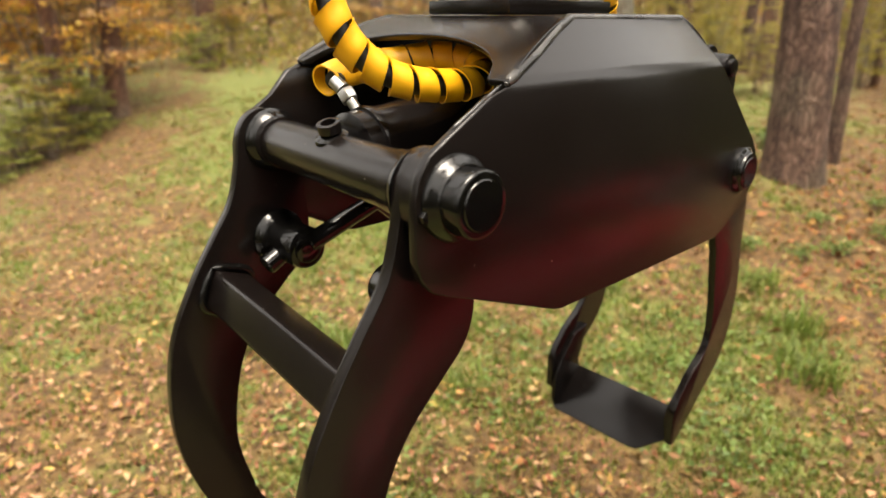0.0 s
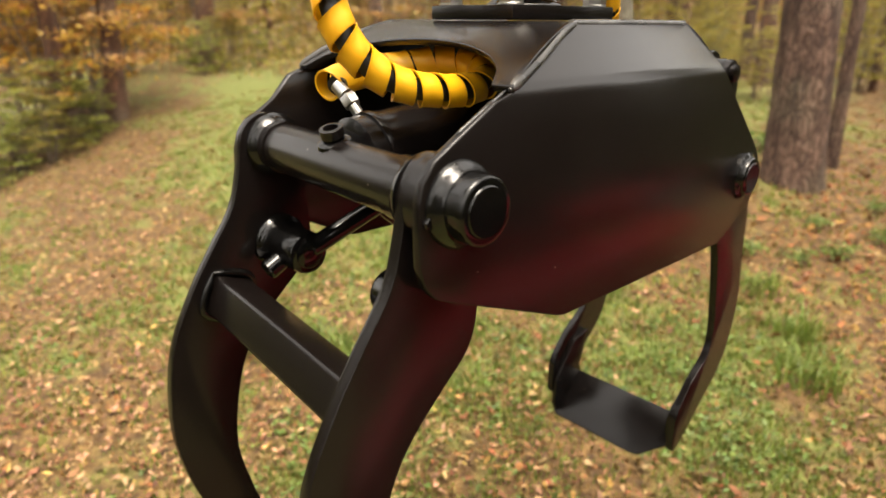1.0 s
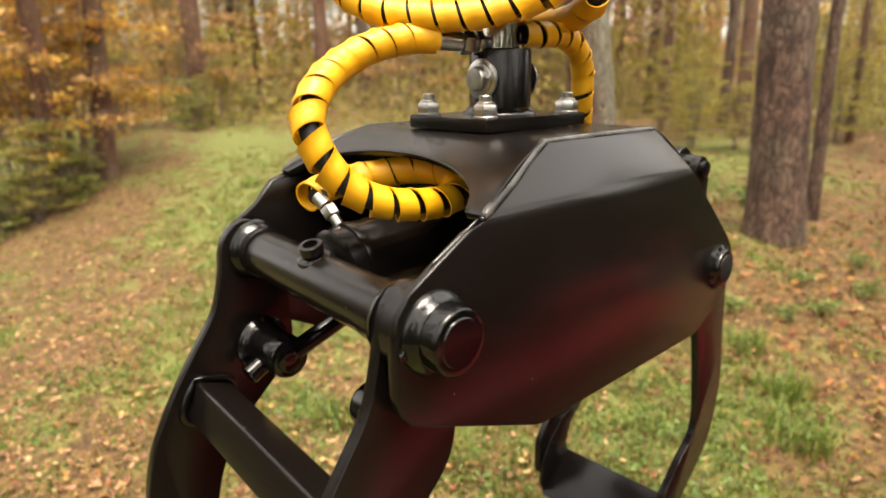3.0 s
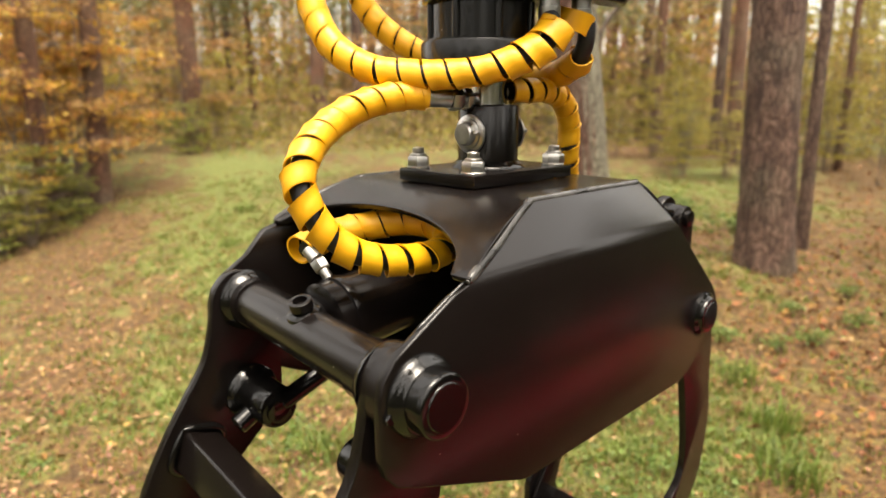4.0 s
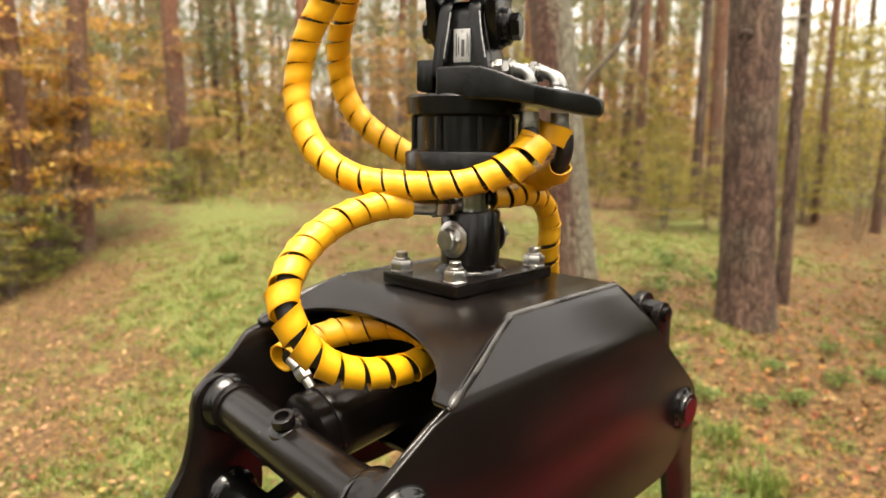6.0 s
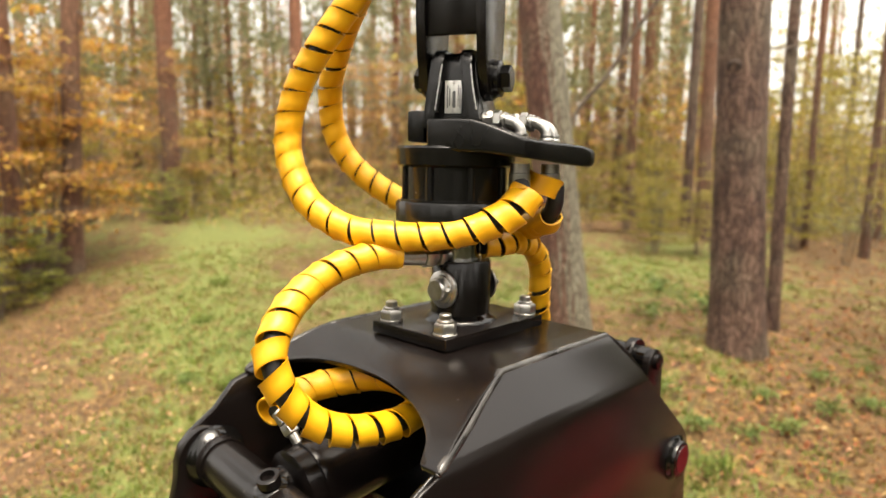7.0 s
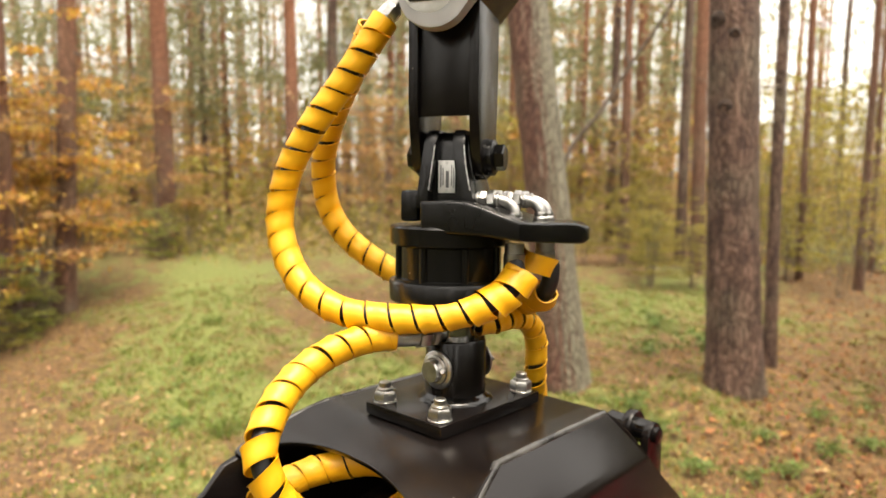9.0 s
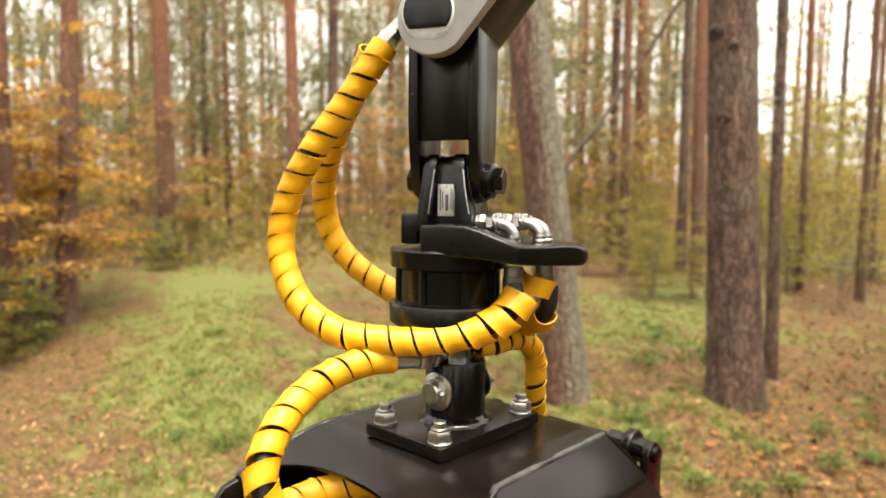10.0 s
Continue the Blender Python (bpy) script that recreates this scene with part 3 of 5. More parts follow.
for x0 in (-0.046, 0.013):
    ck = bmesh.new()
    rr = []
    for z, a, d in ((1.780, 0 if x0 < 0 else 0.010, 0.054), (1.80, 0.001 if x0 < 0 else 0.005, 0.053), (1.815, 0.003 if x0 < 0 else 0.002, 0.0525), (1.84, 0.006 if x0 < 0 else -0.004, 0.0505), (1.870, 0.009 if x0 < 0 else -0.008, 0.0470), (1.884, 0.0105 if x0 < 0 else -0.0095, 0.040), (1.890, 0.011 if x0 < 0 else -0.010, 0.030)):
        rr.append([ck.verts.new((x0 + a + x, y, z)) for x, y in ((0, -d), (0.018, -d), (0.018, d), (0, d))])
    for p, q in zip(rr, rr[1:]):
        for i in range(4):
            ck.faces.new((p[i], p[(i + 1) % 4], q[(i + 1) % 4], q[i]))
    ck.faces.new(rr[0][::-1])
    ck.faces.new(rr[-1])
    bmesh.ops.recalc_face_normals(ck, faces=ck.faces)
    cheek = part("bracket_cheek", turned(bevelled(ck, 0.003, 2)), CAST, bracket)
    edge = [(x0 + a + (0.0165 if x0 > 0 else 0.0170), -d - 0.0002 + 0.0009, z) for z, a, d in ((1.806, 0.002 if x0 < 0 else 0.003, 0.0530), (1.84, 0.006 if x0 < 0 else -0.004, 0.0505), (1.868, 0.009 if x0 < 0 else -0.008, 0.0472))]
    part("worn_edge", turned(sweep(edge, lambda s: 0.0011 + 0.0004 * math.sin(s * 37), 8, 8)), STEEL, cheek, "bare metal worn along the edge")
part("bracket_shoulder", turned(box((-0.070, -0.05, 1.762), (-0.044, 0.05, 1.806), 0.005)), CAST, bracket)
tagp = part("name_plate", turned(box((-0.0185, -0.0365, 1.8025), (0.0062, -0.0335, 1.8475), 0.0005)), TAG, bracket, "small aluminium name plate with engraved marks")
for k, (x, w) in enumerate(((-0.0150, 0.0014), (-0.0118, 0.0014), (-0.0070, 0.0044), (0.0008, 0.0010), (0.0035, 0.0010))):
    part("print_bar", turned(box((x, -0.0371, 1.810 + 0.003 * (k % 2)), (x + w, -0.0364, 1.841 - 0.004 * (k % 3)), 0)), INK, tagp)
for z in (1.8058, 1.8440):
    part("rivet", turned(rod((-0.0055, -0.0378, z), (-0.0055, -0.036, z), 0.0018, 0.0005, 12)), STEEL, tagp)
PINZ = 1.853
hp = rod((-0.062, 0, PINZ), (0.052, 0, PINZ), 0.017)
part("hanger_pin", turned(hp), CAST, rotator)
for s, shift in ((-1, 0.014), (1, -0.0185)):
    b = lathe([(0, 0.027), (0.005, 0.027), (0.0052, 0.0235), (0.0065, 0.0235), (0.0068, 0.0255), (0.012, 0.0255), (0.014, 0.022)], (s * 0.060 + shift, 0, PINZ), (s * 0.09 + shift, 0, PINZ), 36)
    b = hexagon((s * 0.074 + shift, 0, PINZ), (s * 0.088 + shift, 0, PINZ), 0.0190, b)
    part("pin_nut", turned(b), CAST, rotator, "black castle nut on the hanger pin")
# steel elbows on the platform
for k, (x, y, t_, r) in enumerate(((0.090, -0.026, 0.0905, 0.0076), (0.124, 0.024, 0.117, 0.0076), (0.150, 0.054, 0.122, 0.0070))):
    e = sweep([(0.026, y - 0.004, 1.794), (t_ - 0.034, y - 0.002, 1.795), (t_ - 0.015, y, 1.792), (t_ - 0.004, y, 1.784), (t_, y, 1.772), (t_, y, 1.748)], r, 18, 8)
    for a, b_, q in ((0.066, 0.056, 1.75), (0.054, 0.051, 1.45), (0.049, 0.040, 1.60), (0.038, 0.028, 1.80), (0.026, 0.022, 1.40)):
        e = hexagon((t_ - a, y - 0.002, 1.794), (t_ - b_, y - 0.002, 1.794), r * q, e, 0.2 + a * 40) if q > 1.55 else rod((t_ - a, y - 0.002, 1.794), (t_ - b_, y - 0.002, 1.794), r * q, 0.0008, 24, e)
    e = lathe([(0, r * 1.30), (0.003, r * 1.42), (0.006, r * 1.30), (0.007, r * 1.15), (0.010, r * 1.28), (0.013, r * 1.15)], (t_, y, 1.764), (t_, y, 1.79), 24, e)
    part("elbow_fitting", turned(e), STEEL, rotator, "bright steel hose elbow")
    if k < 2:
        e = lathe([(0, 0.0125), (0.004, 0.0150), (0.026, 0.0150), (0.027, 0.0135), (0.040, 0.0135)], (x, y, 1.694), (x, y, 1.75), 28)
        part("port_fitting", turned(e), STEEL, rotator, "bright steel hose ferrule under the tongue")
sw = sweep([(-0.022, -0.004, 1.599), (-0.045, -0.002, 1.599), (-0.075, 0.003, 1.600)], 0.0100, 18, 6)
sw = hexagon((-0.036, -0.003, 1.599), (-0.048, -0.002, 1.599), 0.0160, sw)
sw = hexagon((-0.054, -0.001, 1.5995), (-0.070, 0.003, 1.600), 0.0172, sw)
sw = rod((-0.070, 0.002, 1.600), (-0.118, 0.022, 1.603), 0.0130, 0.001, 24, sw)
part("shaft_fitting", sw, STEEL, rotator)
sw = sweep([(0.018, -0.016, 1.608), (0.040, -0.030, 1.610), (0.062, -0.038, 1.612)], 0.0085, 18, 6)
part("shaft_fitting", hexagon((0.026, -0.022, 1.609), (0.038, -0.029, 1.610), 0.0125, sw), STEEL, rotator)

# ---- hanger link ----
hanger = thing("hanger_link", "black forked steel hanger link between boom and rotator", "hanger link")
for s in (-1, 1):
    o = [(-0.030, 1.832), (0.0, 1.822), (0.030, 1.832), (0.044, 1.860), (0.050, 1.90), (0.054, 1.945), (0.056, 2.10), (0.050, 2.14), (0.0, 2.155), (-0.050, 2.14), (-0.056, 2.10), (-0.056, 1.93), (-0.050, 1.885), (-0.042, 1.855)]
    b = slab(o, -0.007, 0.007, 0.002)
    bmesh.ops.transform(b, matrix=Matrix.Translation((-0.050 if s < 0 else 0.0365, 0, 0)) @ Matrix.Rotation(radians(90), 4, "Z"), verts=b.verts)
    part("fork_plate", turned(b), PAINT, hanger)
part("web", turned(box((-0.043, -0.048, 1.908), (0.0295, -0.036, 2.08), 0.002)), PAINT, hanger)
part("web", turned(box((-0.043, 0.036, 1.925), (0.0295, 0.048, 2.08), 0.002)), PAINT, hanger)

# ---- boom tip ----
boom = thing("boom_tip", "grey and black crane boom end with a round pin eye", "crane boom")
BX, BZ = -0.0075, 2.0625


def lug(y0, y1):
    pts = [(BX + 0.0495 * math.cos(a), BZ + 0.0495 * math.sin(a)) for a in [radians(132 + 9 * k) for k in range(21)]]
    pts += [(BX + 0.30, BZ + 0.285), (BX + 0.225, BZ + 0.335)]
    return slab(pts, y0, y1, 0.003)


for y0 in (-0.098,):
    part("eye_plate", turned(lug(y0, y0 + 0.024)), GREY, boom, "grey painted eye plate")
part("boom_beam", turned(slab([(0.020, 2.060), (0.036, 2.050), (0.044, 2.056), (1.72, 4.20), (1.61, 4.28), (-0.03, 2.14)], -0.073, 0.073, 0.004)), PAINT, boom)
part("bore_ring", turned(lathe([(0, 0.030), (0.0015, 0.036), (0.004, 0.0365)], (BX - 0.006, -0.0995, BZ + 0.005), (BX - 0.006, -0.09, BZ + 0.005), 48)), TAG, boom, "bright machined bore in the eye plate")
flat = [(BX - 0.006 + 0.033 * math.cos(a), BZ + 0.006 + 0.033 * math.sin(a)) for a in [radians(-40 + 260 * k / 28) for k in range(29)]]
part("boom_pin", turned(slab(flat, -0.104, 0.104, 0.002)), CAST, boom, "black pin with a flat locking side")
for k, (y, z) in enumerate(((-0.010, 2.070), (0.02, 2.085))):
    q = Vector((-0.074 + 0.004 * k, 0.072 + 0.028 * k, 2.044))
    end = AX + E1 * (-0.040) + E2 * y + Vector((0, 0, z + 0.03))
    b = sweep([q, q.lerp(end, 0.5) + Vector((0, 0, 0.012)), end], 0.009, 18, 6)
    b = hexagon(q.lerp(end, 0.10), q.lerp(end, 0.26) + Vector((0, 0, 0.004)), 0.0125, b)
    b = hexagon(q.lerp(end, 0.55) + Vector((0, 0, 0.011)), q.lerp(end, 0.70) + Vector((0, 0, 0.010)), 0.0115, b)
    part("hose_fitting", b, STEEL, boom, "bright steel hose fitting")

# ---- red trailer, added out of view: tints plate reflections, holds the boom ----
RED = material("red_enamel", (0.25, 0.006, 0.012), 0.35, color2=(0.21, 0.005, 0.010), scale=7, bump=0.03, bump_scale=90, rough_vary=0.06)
trailer = thing("reflection_trailer", "unseen red trailer added for the red reflection in the grapple", "trailer")
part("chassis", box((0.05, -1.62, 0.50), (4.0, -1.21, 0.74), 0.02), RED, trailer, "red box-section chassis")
# Red box set where the side plate mirrors it back to the camera.
part("reflected_red_box", box((-0.05, -1.02, 0.12), (2.3, -0.72, 0.50), 0.04), RED, trailer, "unseen red box added to redden plate reflections")
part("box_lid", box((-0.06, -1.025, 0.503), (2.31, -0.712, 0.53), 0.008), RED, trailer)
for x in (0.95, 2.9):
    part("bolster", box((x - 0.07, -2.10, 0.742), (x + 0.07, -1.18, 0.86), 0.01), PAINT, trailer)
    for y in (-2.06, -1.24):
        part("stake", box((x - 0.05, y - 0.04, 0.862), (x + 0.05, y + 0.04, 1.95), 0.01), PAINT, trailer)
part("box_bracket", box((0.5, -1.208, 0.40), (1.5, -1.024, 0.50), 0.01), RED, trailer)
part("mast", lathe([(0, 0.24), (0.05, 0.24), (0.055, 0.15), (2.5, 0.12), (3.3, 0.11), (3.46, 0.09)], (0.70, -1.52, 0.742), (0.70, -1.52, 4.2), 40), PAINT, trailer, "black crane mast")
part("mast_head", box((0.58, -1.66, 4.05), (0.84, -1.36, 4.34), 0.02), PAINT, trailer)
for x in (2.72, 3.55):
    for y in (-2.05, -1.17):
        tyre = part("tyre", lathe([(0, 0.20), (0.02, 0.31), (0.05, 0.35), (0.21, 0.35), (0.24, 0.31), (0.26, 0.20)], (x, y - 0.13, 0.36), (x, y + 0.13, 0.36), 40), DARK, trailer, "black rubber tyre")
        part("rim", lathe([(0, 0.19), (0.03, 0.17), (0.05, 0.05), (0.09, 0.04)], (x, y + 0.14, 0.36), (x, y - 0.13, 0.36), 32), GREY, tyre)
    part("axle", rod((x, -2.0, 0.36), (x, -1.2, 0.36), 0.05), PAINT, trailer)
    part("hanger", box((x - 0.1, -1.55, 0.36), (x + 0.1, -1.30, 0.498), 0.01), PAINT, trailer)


# ---- hoses in yellow spiral guard ----
def spiral(points, r=0.0205, pitch=0.033, band=0.87, thick=0.0022, start=0.0, flare=0.0016, seg=26, loose=0.0):
    """A wide helical strip wound round a smooth line."""
    pts = smooth_outline(points, 16, False)
    dist = [0.0]
    for a, b in zip(pts, pts[1:]):
        dist.append(dist[-1] + (b - a).length)
    length = dist[-1]
    frames, normal = [], None
    for i, p in enumerate(pts):
        d = (pts[min(i + 1, len(pts) - 1)] - pts[max(i - 1, 0)]).normalized()
        normal = d.orthogonal().normalized() if normal is None else (normal - normal.dot(d) * d).normalized()
        frames.append((p, d, normal, d.cross(normal)))

    def at(s):
        s = min(max(s, 0), length)
        i = min(max(np.searchsorted(dist, s) - 1, 0), len(pts) - 2)
        t = (s - dist[i]) / max(dist[i + 1] - dist[i], 1e-9)
        a, b = frames[i], frames[i + 1]
        return tuple(u.lerp(v, t) for u, v in zip(a, b))

    bm = bmesh.new()
    cols = []
    half = int(seg * band / 2) - 1
    for k in range(-half, int(length / pitch * seg) + half + 1):
        q = 2 * math.pi * k / seg + start
        s0 = pitch * k / seg
        w = pitch * (band + (1.002 - band) * max(0.0, 1 - max(0.0, min(s0, length - s0)) / (pitch * 0.9)))
        col, flare_ = [], flare * min(1.0, max(0.0, min(s0, length - s0)) / pitch)
        slack = min(max((s0 - length + 0.11) / 0.08, 0.0), 1.0) * loose
        for off, rr in ((-0.5, r + flare_), (-0.44, r + 0.0006), (0.0, r), (0.44, r + 0.0004), (0.5, r - flare_ * 0.4), (0.5, r - thick), (0.0, r - thick), (-0.5, r + flare_ - thick)):
            c, d, n, b = at(s0)
            reach = min(max(s0 + off * w, 0), length) - min(max(s0, 0), length)
            col.append(bm.verts.new(c + d * reach + (rr + slack) * (math.cos(q) * n + math.sin(q) * b)))
        cols.append(col)
    for p, q in zip(cols, cols[1:]):
        for i in range(8):
            j = (i + 1) % 8
            bm.faces.new((p[i], p[j], q[j], q[i]))
    bm.faces.new(cols[0][::-1])
    bm.faces.new(cols[-1])
    bmesh.ops.recalc_face_normals(bm, faces=bm.faces)
    return bm


def hose(points, label, start=0.0, r=0.0199, pitch=0.033, core=None, band=0.87, loose=0.0):
    h = thing("hydraulic_hose", label, "hose", "guarded hydraulic hoses")
    part("spiral_guard", spiral(points, r, pitch, band, start=start, loose=loose), YELLOW, h, "yellow plastic spiral guard")
    part("rubber_hose", sweep(core or points, 0.0125, 14, 8), DARK, h, "black rubber hose")
    return h


LOOP_A = [(-0.070, 0.0735, 2.047), (-0.083, 0.0845, 2.021), (-0.098, 0.0995, 1.988), (-0.119, 0.125, 1.942), (-0.143, 0.149, 1.894), (-0.159, 0.178, 1.839), (-0.169, 0.190, 1.780), (-0.174, 0.177, 1.727), (-0.173, 0.133, 1.673), (-0.153, 0.074, 1.640), (-0.119, 0.018, 1.632), (-0.084, -0.030, 1.633), (-0.047, -0.074, 1.644), (-0.015, -0.104, 1.664), (0.007, -0.111, 1.683), (0.012, -0.103, 1.710)]
hose(LOOP_A[:-1] + [(0.0150, -0.1150, 1.697)], "yellow spiral-guarded hose looping from boom to rotator front", -1.43, core=LOOP_A[1:], loose=0.0050)
LOOP_B = [(-0.064, 0.110, 2.045), (-0.059, 0.139, 2.012), (-0.048, 0.210, 1.942), (-0.043, 0.248, 1.884), (-0.035, 0.268, 1.842), (-0.025, 0.274, 1.794), (-0.015, 0.264, 1.755), (-0.003, 0.241, 1.723), (0.017, 0.205, 1.692), (0.045, 0.160, 1.664), (0.090, 0.095, 1.642), (0.115, 0.030, 1.632), (0.112, -0.040, 1.635), (0.095, -0.090, 1.650), (0.084, -0.113, 1.675), (0.082, -0.116, 1.704)]
hb = hose(LOOP_B[:-2] + [(0.090, -0.102, 1.661)], "yellow spiral-guarded hose looping behind the rotator", 1.2, core=LOOP_B)
cb = bmesh.new()
cols = []
for k in range(25):
    a, z = radians(120 + 225 * k / 24), 1.716 - 0.026 * k / 24
    cols.append([cb.verts.new((0.0665 + 0.26 * h + q * math.cos(a), -0.102 - 0.37 * h + q * math.sin(a), z + h)) for q, h in ((0.0256, -0.0125), (0.0250, 0.0), (0.0256, 0.0125), (0.0234, 0.0125), (0.0228, 0.0), (0.0234, -0.0125))])
for p, q in zip(cols, cols[1:]):
    for i in range(6):
        cb.faces.new((p[i], p[(i + 1) % 6], q[(i + 1) % 6], q[i]))
cb.faces.new(cols[0][::-1])
cb.faces.new(cols[-1])
bmesh.ops.recalc_face_normals(cb, faces=cb.faces)
part("loose_coil", cb, YELLOW, hb, "unwound last coil of the guard")
LOOP_C = [(-0.102, 0.014, 1.603), (-0.123, 0.026, 1.604), (-0.158, 0.036, 1.600), (-0.198, 0.041, 1.590), (-0.235, 0.041, 1.574), (-0.270, 0.031, 1.556), (-0.299, 0.016, 1.536), (-0.321, 0.000, 1.510), (-0.322, -0.013, 1.481), (-0.309, -0.025, 1.450), (-0.284, -0.039, 1.424), (-0.250, -0.051, 1.409), (-0.208, -0.061, 1.403), (-0.166, -0.064, 1.403), (-0.128, -0.054, 1.411), (-0.112, -0.016, 1.425), (-0.130, 0.027, 1.430), (-0.166, 0.061, 1.424), (-0.203, 0.079, 1.419), (-0.245, 0.083, 1.412), (-0.280, 0.076, 1.404)]
hc = hose(LOOP_C, "yellow spiral-guarded hose coiling into the arched opening", 2.0, core=LOOP_C[1:-1] + [(-0.272, 0.066, 1.404)], band=0.83)
f = hexagon((-0.268, 0.050, 1.392), (-0.2665, 0.040, 1.3815), 0.0115)
f = lathe([(0, 0.0085), (0.018, 0.0095), (0.0185, 0.0075)], (-0.2725, 0.066, 1.405), (-0.268, 0.050, 1.392), 20, f)
f = rod((-0.2665, 0.040, 1.3815), (-0.264, 0.030, 1.370), 0.007, 0.0006, 20, f)
part("end_fitting", f, STEEL, hc, "bright steel crimped end fitting")
LOOP_D = [(0.020, -0.031, 1.611), (0.052, -0.040, 1.612), (0.093, -0.040, 1.612), (0.130, -0.038, 1.603), (0.155, -0.036, 1.583), (0.170, -0.033, 1.553), (0.174, -0.030, 1.520), (0.184, -0.024, 1.486), (0.205, -0.014, 1.452)]
hose(LOOP_D, "yellow spiral-guarded hose curving into the grapple's rear", 0.8, 0.0178, 0.030)

# ---- ground and forest ----
def ground_z(x, y):
    p = -0.02 + 0.058 * x + 0.03 * max(x, 0) * max(y, 0)
    return 0.75 * math.tanh(p / 0.75) + 0.12 * math.exp(-((x - 3.9) ** 2 + (y - 1.05) ** 2) / 0.9) + 0.05 * noise.noise(Vector((x * 0.55, y * 0.55, 3.1))) + 0.02 * noise.noise(Vector((x * 2.1, y * 2.1, 7.7)))


def ground_material():
    m = bpy.data.materials.new("forest_floor")
    m.use_nodes = True
    n, l = m.node_tree.nodes, m.node_tree.links
    b = n["Principled BSDF"]
    b.inputs["Roughness"].default_value = 0.9
    tc = n.new("ShaderNodeTexCoord")

    def noise_node(scale, detail=5.0):
        t = n.new("ShaderNodeTexNoise")
        t.inputs["Scale"].default_value, t.inputs["Detail"].default_value = scale, detail
        l.new(tc.outputs["Object"], t.inputs["Vector"])
        return t.outputs["Fac"]

    def ramp(fac, stops):
        r = n.new("ShaderNodeValToRGB")
        while len(r.color_ramp.elements) < len(stops):
            r.color_ramp.elements.new(0.5)
        for e, (pos, c) in zip(r.color_ramp.elements, stops):
            e.position, e.color = pos, (*c, 1)
        l.new(fac, r.inputs["Fac"])
        return r.outputs["Color"]

    litter = ramp(noise_node(22, 9), ((0.28, (0.034, 0.017, 0.005)), (0.44, (0.076, 0.038, 0.011)), (0.57, (0.124, 0.067, 0.020)), (0.72, (0.20, 0.118, 0.040))))
    moss = ramp(noise_node(28, 9), ((0.26, (0.066, 0.082, 0.016)), (0.45, (0.099, 0.121, 0.024)), (0.60, (0.142, 0.150, 0.036)), (0.76, (0.22, 0.172, 0.066))))
    at = n.new("ShaderNodeAttribute")
    at.attribute_name = "growth"
    sum_ = n.new("ShaderNodeMath")
    sum_.operation = "ADD"
    fine = n.new("ShaderNodeMapRange")
    fine.inputs["To Min"].default_value, fine.inputs["To Max"].default_value = -0.55, 0.55
    l.new(noise_node(5.5, 7), fine.inputs["Value"])
    l.new(at.outputs["Fac"], sum_.inputs[0])
    l.new(fine.outputs[0], sum_.inputs[1])
    mask = ramp(sum_.outputs[0], ((0.40, (0, 0, 0)), (0.74, (1, 1, 1))))
    mix = n.new("ShaderNodeMix")
    mix.data_type = "RGBA"
    l.new(mask, mix.inputs["Factor"])
    l.new(litter, mix.inputs["A"])
    l.new(moss, mix.inputs["B"])
    l.new(mix.outputs["Result"], b.inputs["Base Color"])
    bp = n.new("ShaderNodeBump")
    bp.inputs["Strength"].default_value, bp.inputs["Distance"].default_value = 0.8, 0.03
    l.new(noise_node(40, 6), bp.inputs["Height"])
    l.new(bp.outputs[0], b.inputs["Normal"])
    return m


def from_arrays(name, verts, faces, mat, parent=None, smooth=False):
    me = bpy.data.meshes.new(name)
    me.from_pydata(verts, [], faces)
    me.materials.append(mat)
    if smooth:
        me.polygons.foreach_set("use_smooth", [True] * len(me.polygons))
    ob = new(name, me)
    if parent:
        ob.parent = parent
    return ob


axis = [math.copysign(4.2 * math.sinh(abs(i) / 26.0), i) for i in range(-100, 101)]
gv = [(x + 1.5, y + 1.5, ground_z(x + 1.5, y + 1.5)) for y in axis for x in axis]
N = len(axis)
gf = [(j * N + i, j * N + i + 1, (j + 1) * N + i + 1, (j + 1) * N + i) for j in range(N - 1) for i in range(N - 1)]
def near_line(x, y, line, width):
    """1 on a line through the given points, falling off to the sides."""
    best = 1e9
    for (ax, ay), (bx, by) in zip(line, line[1:]):
        dx, dy = bx - ax, by - ay
        t = min(max(((x - ax) * dx + (y - ay) * dy) / (dx * dx + dy * dy), 0), 1)
        best = min(best, math.hypot(x - ax - t * dx, y - ay - t * dy))
    return math.exp(-(best / width) ** 2)


TRACK = ((-0.2, 3.3), (0.1, 4.1), (0.9, 6.0), (2.1, 8.3), (3.6, 10.2))
STRIP = ((0.9, 2.7), (1.5, 4.3), (2.9, 6.5), (4.6, 9.6), (6.4, 13.5))
LEAFY = ((3.3, -0.1), (4.6, 0.4), (7.0, 0.9), (11.0, 1.7))
# Browned strip out of view, so the side plate reflects brown, not green.
UNSEEN_BROWN = ((-0.5, -0.75), (1.2, -0.6), (3.0, -0.45))
FAR_LEAFY = ((8.2, 4.6), (10.5, 4.8), (13.0, 5.2))


def grassy(x, y):
    """How green the floor is: a leafy track, a strip of lush grass beside it, leaves under the pines."""
    g = 0.34 * noise.noise(Vector((x * 0.5, y * 0.5, 1.3))) + 0.50 * noise.noise(Vector((x * 1.4, y * 1.4, 5.3))) + 0.45 * noise.noise(Vector((x * 3.9, y * 3.9, 2.3)))
    return 0.11 + g + 0.42 * near_line(x, y, STRIP, 0.65) - 0.25 * near_line(x, y, TRACK, 0.9) - 0.40 * near_line(x, y, LEAFY, 0.95) - 0.5 * near_line(x, y, FAR_LEAFY, 0.9) - 0.7 * near_line(x, y, UNSEEN_BROWN, 0.32)


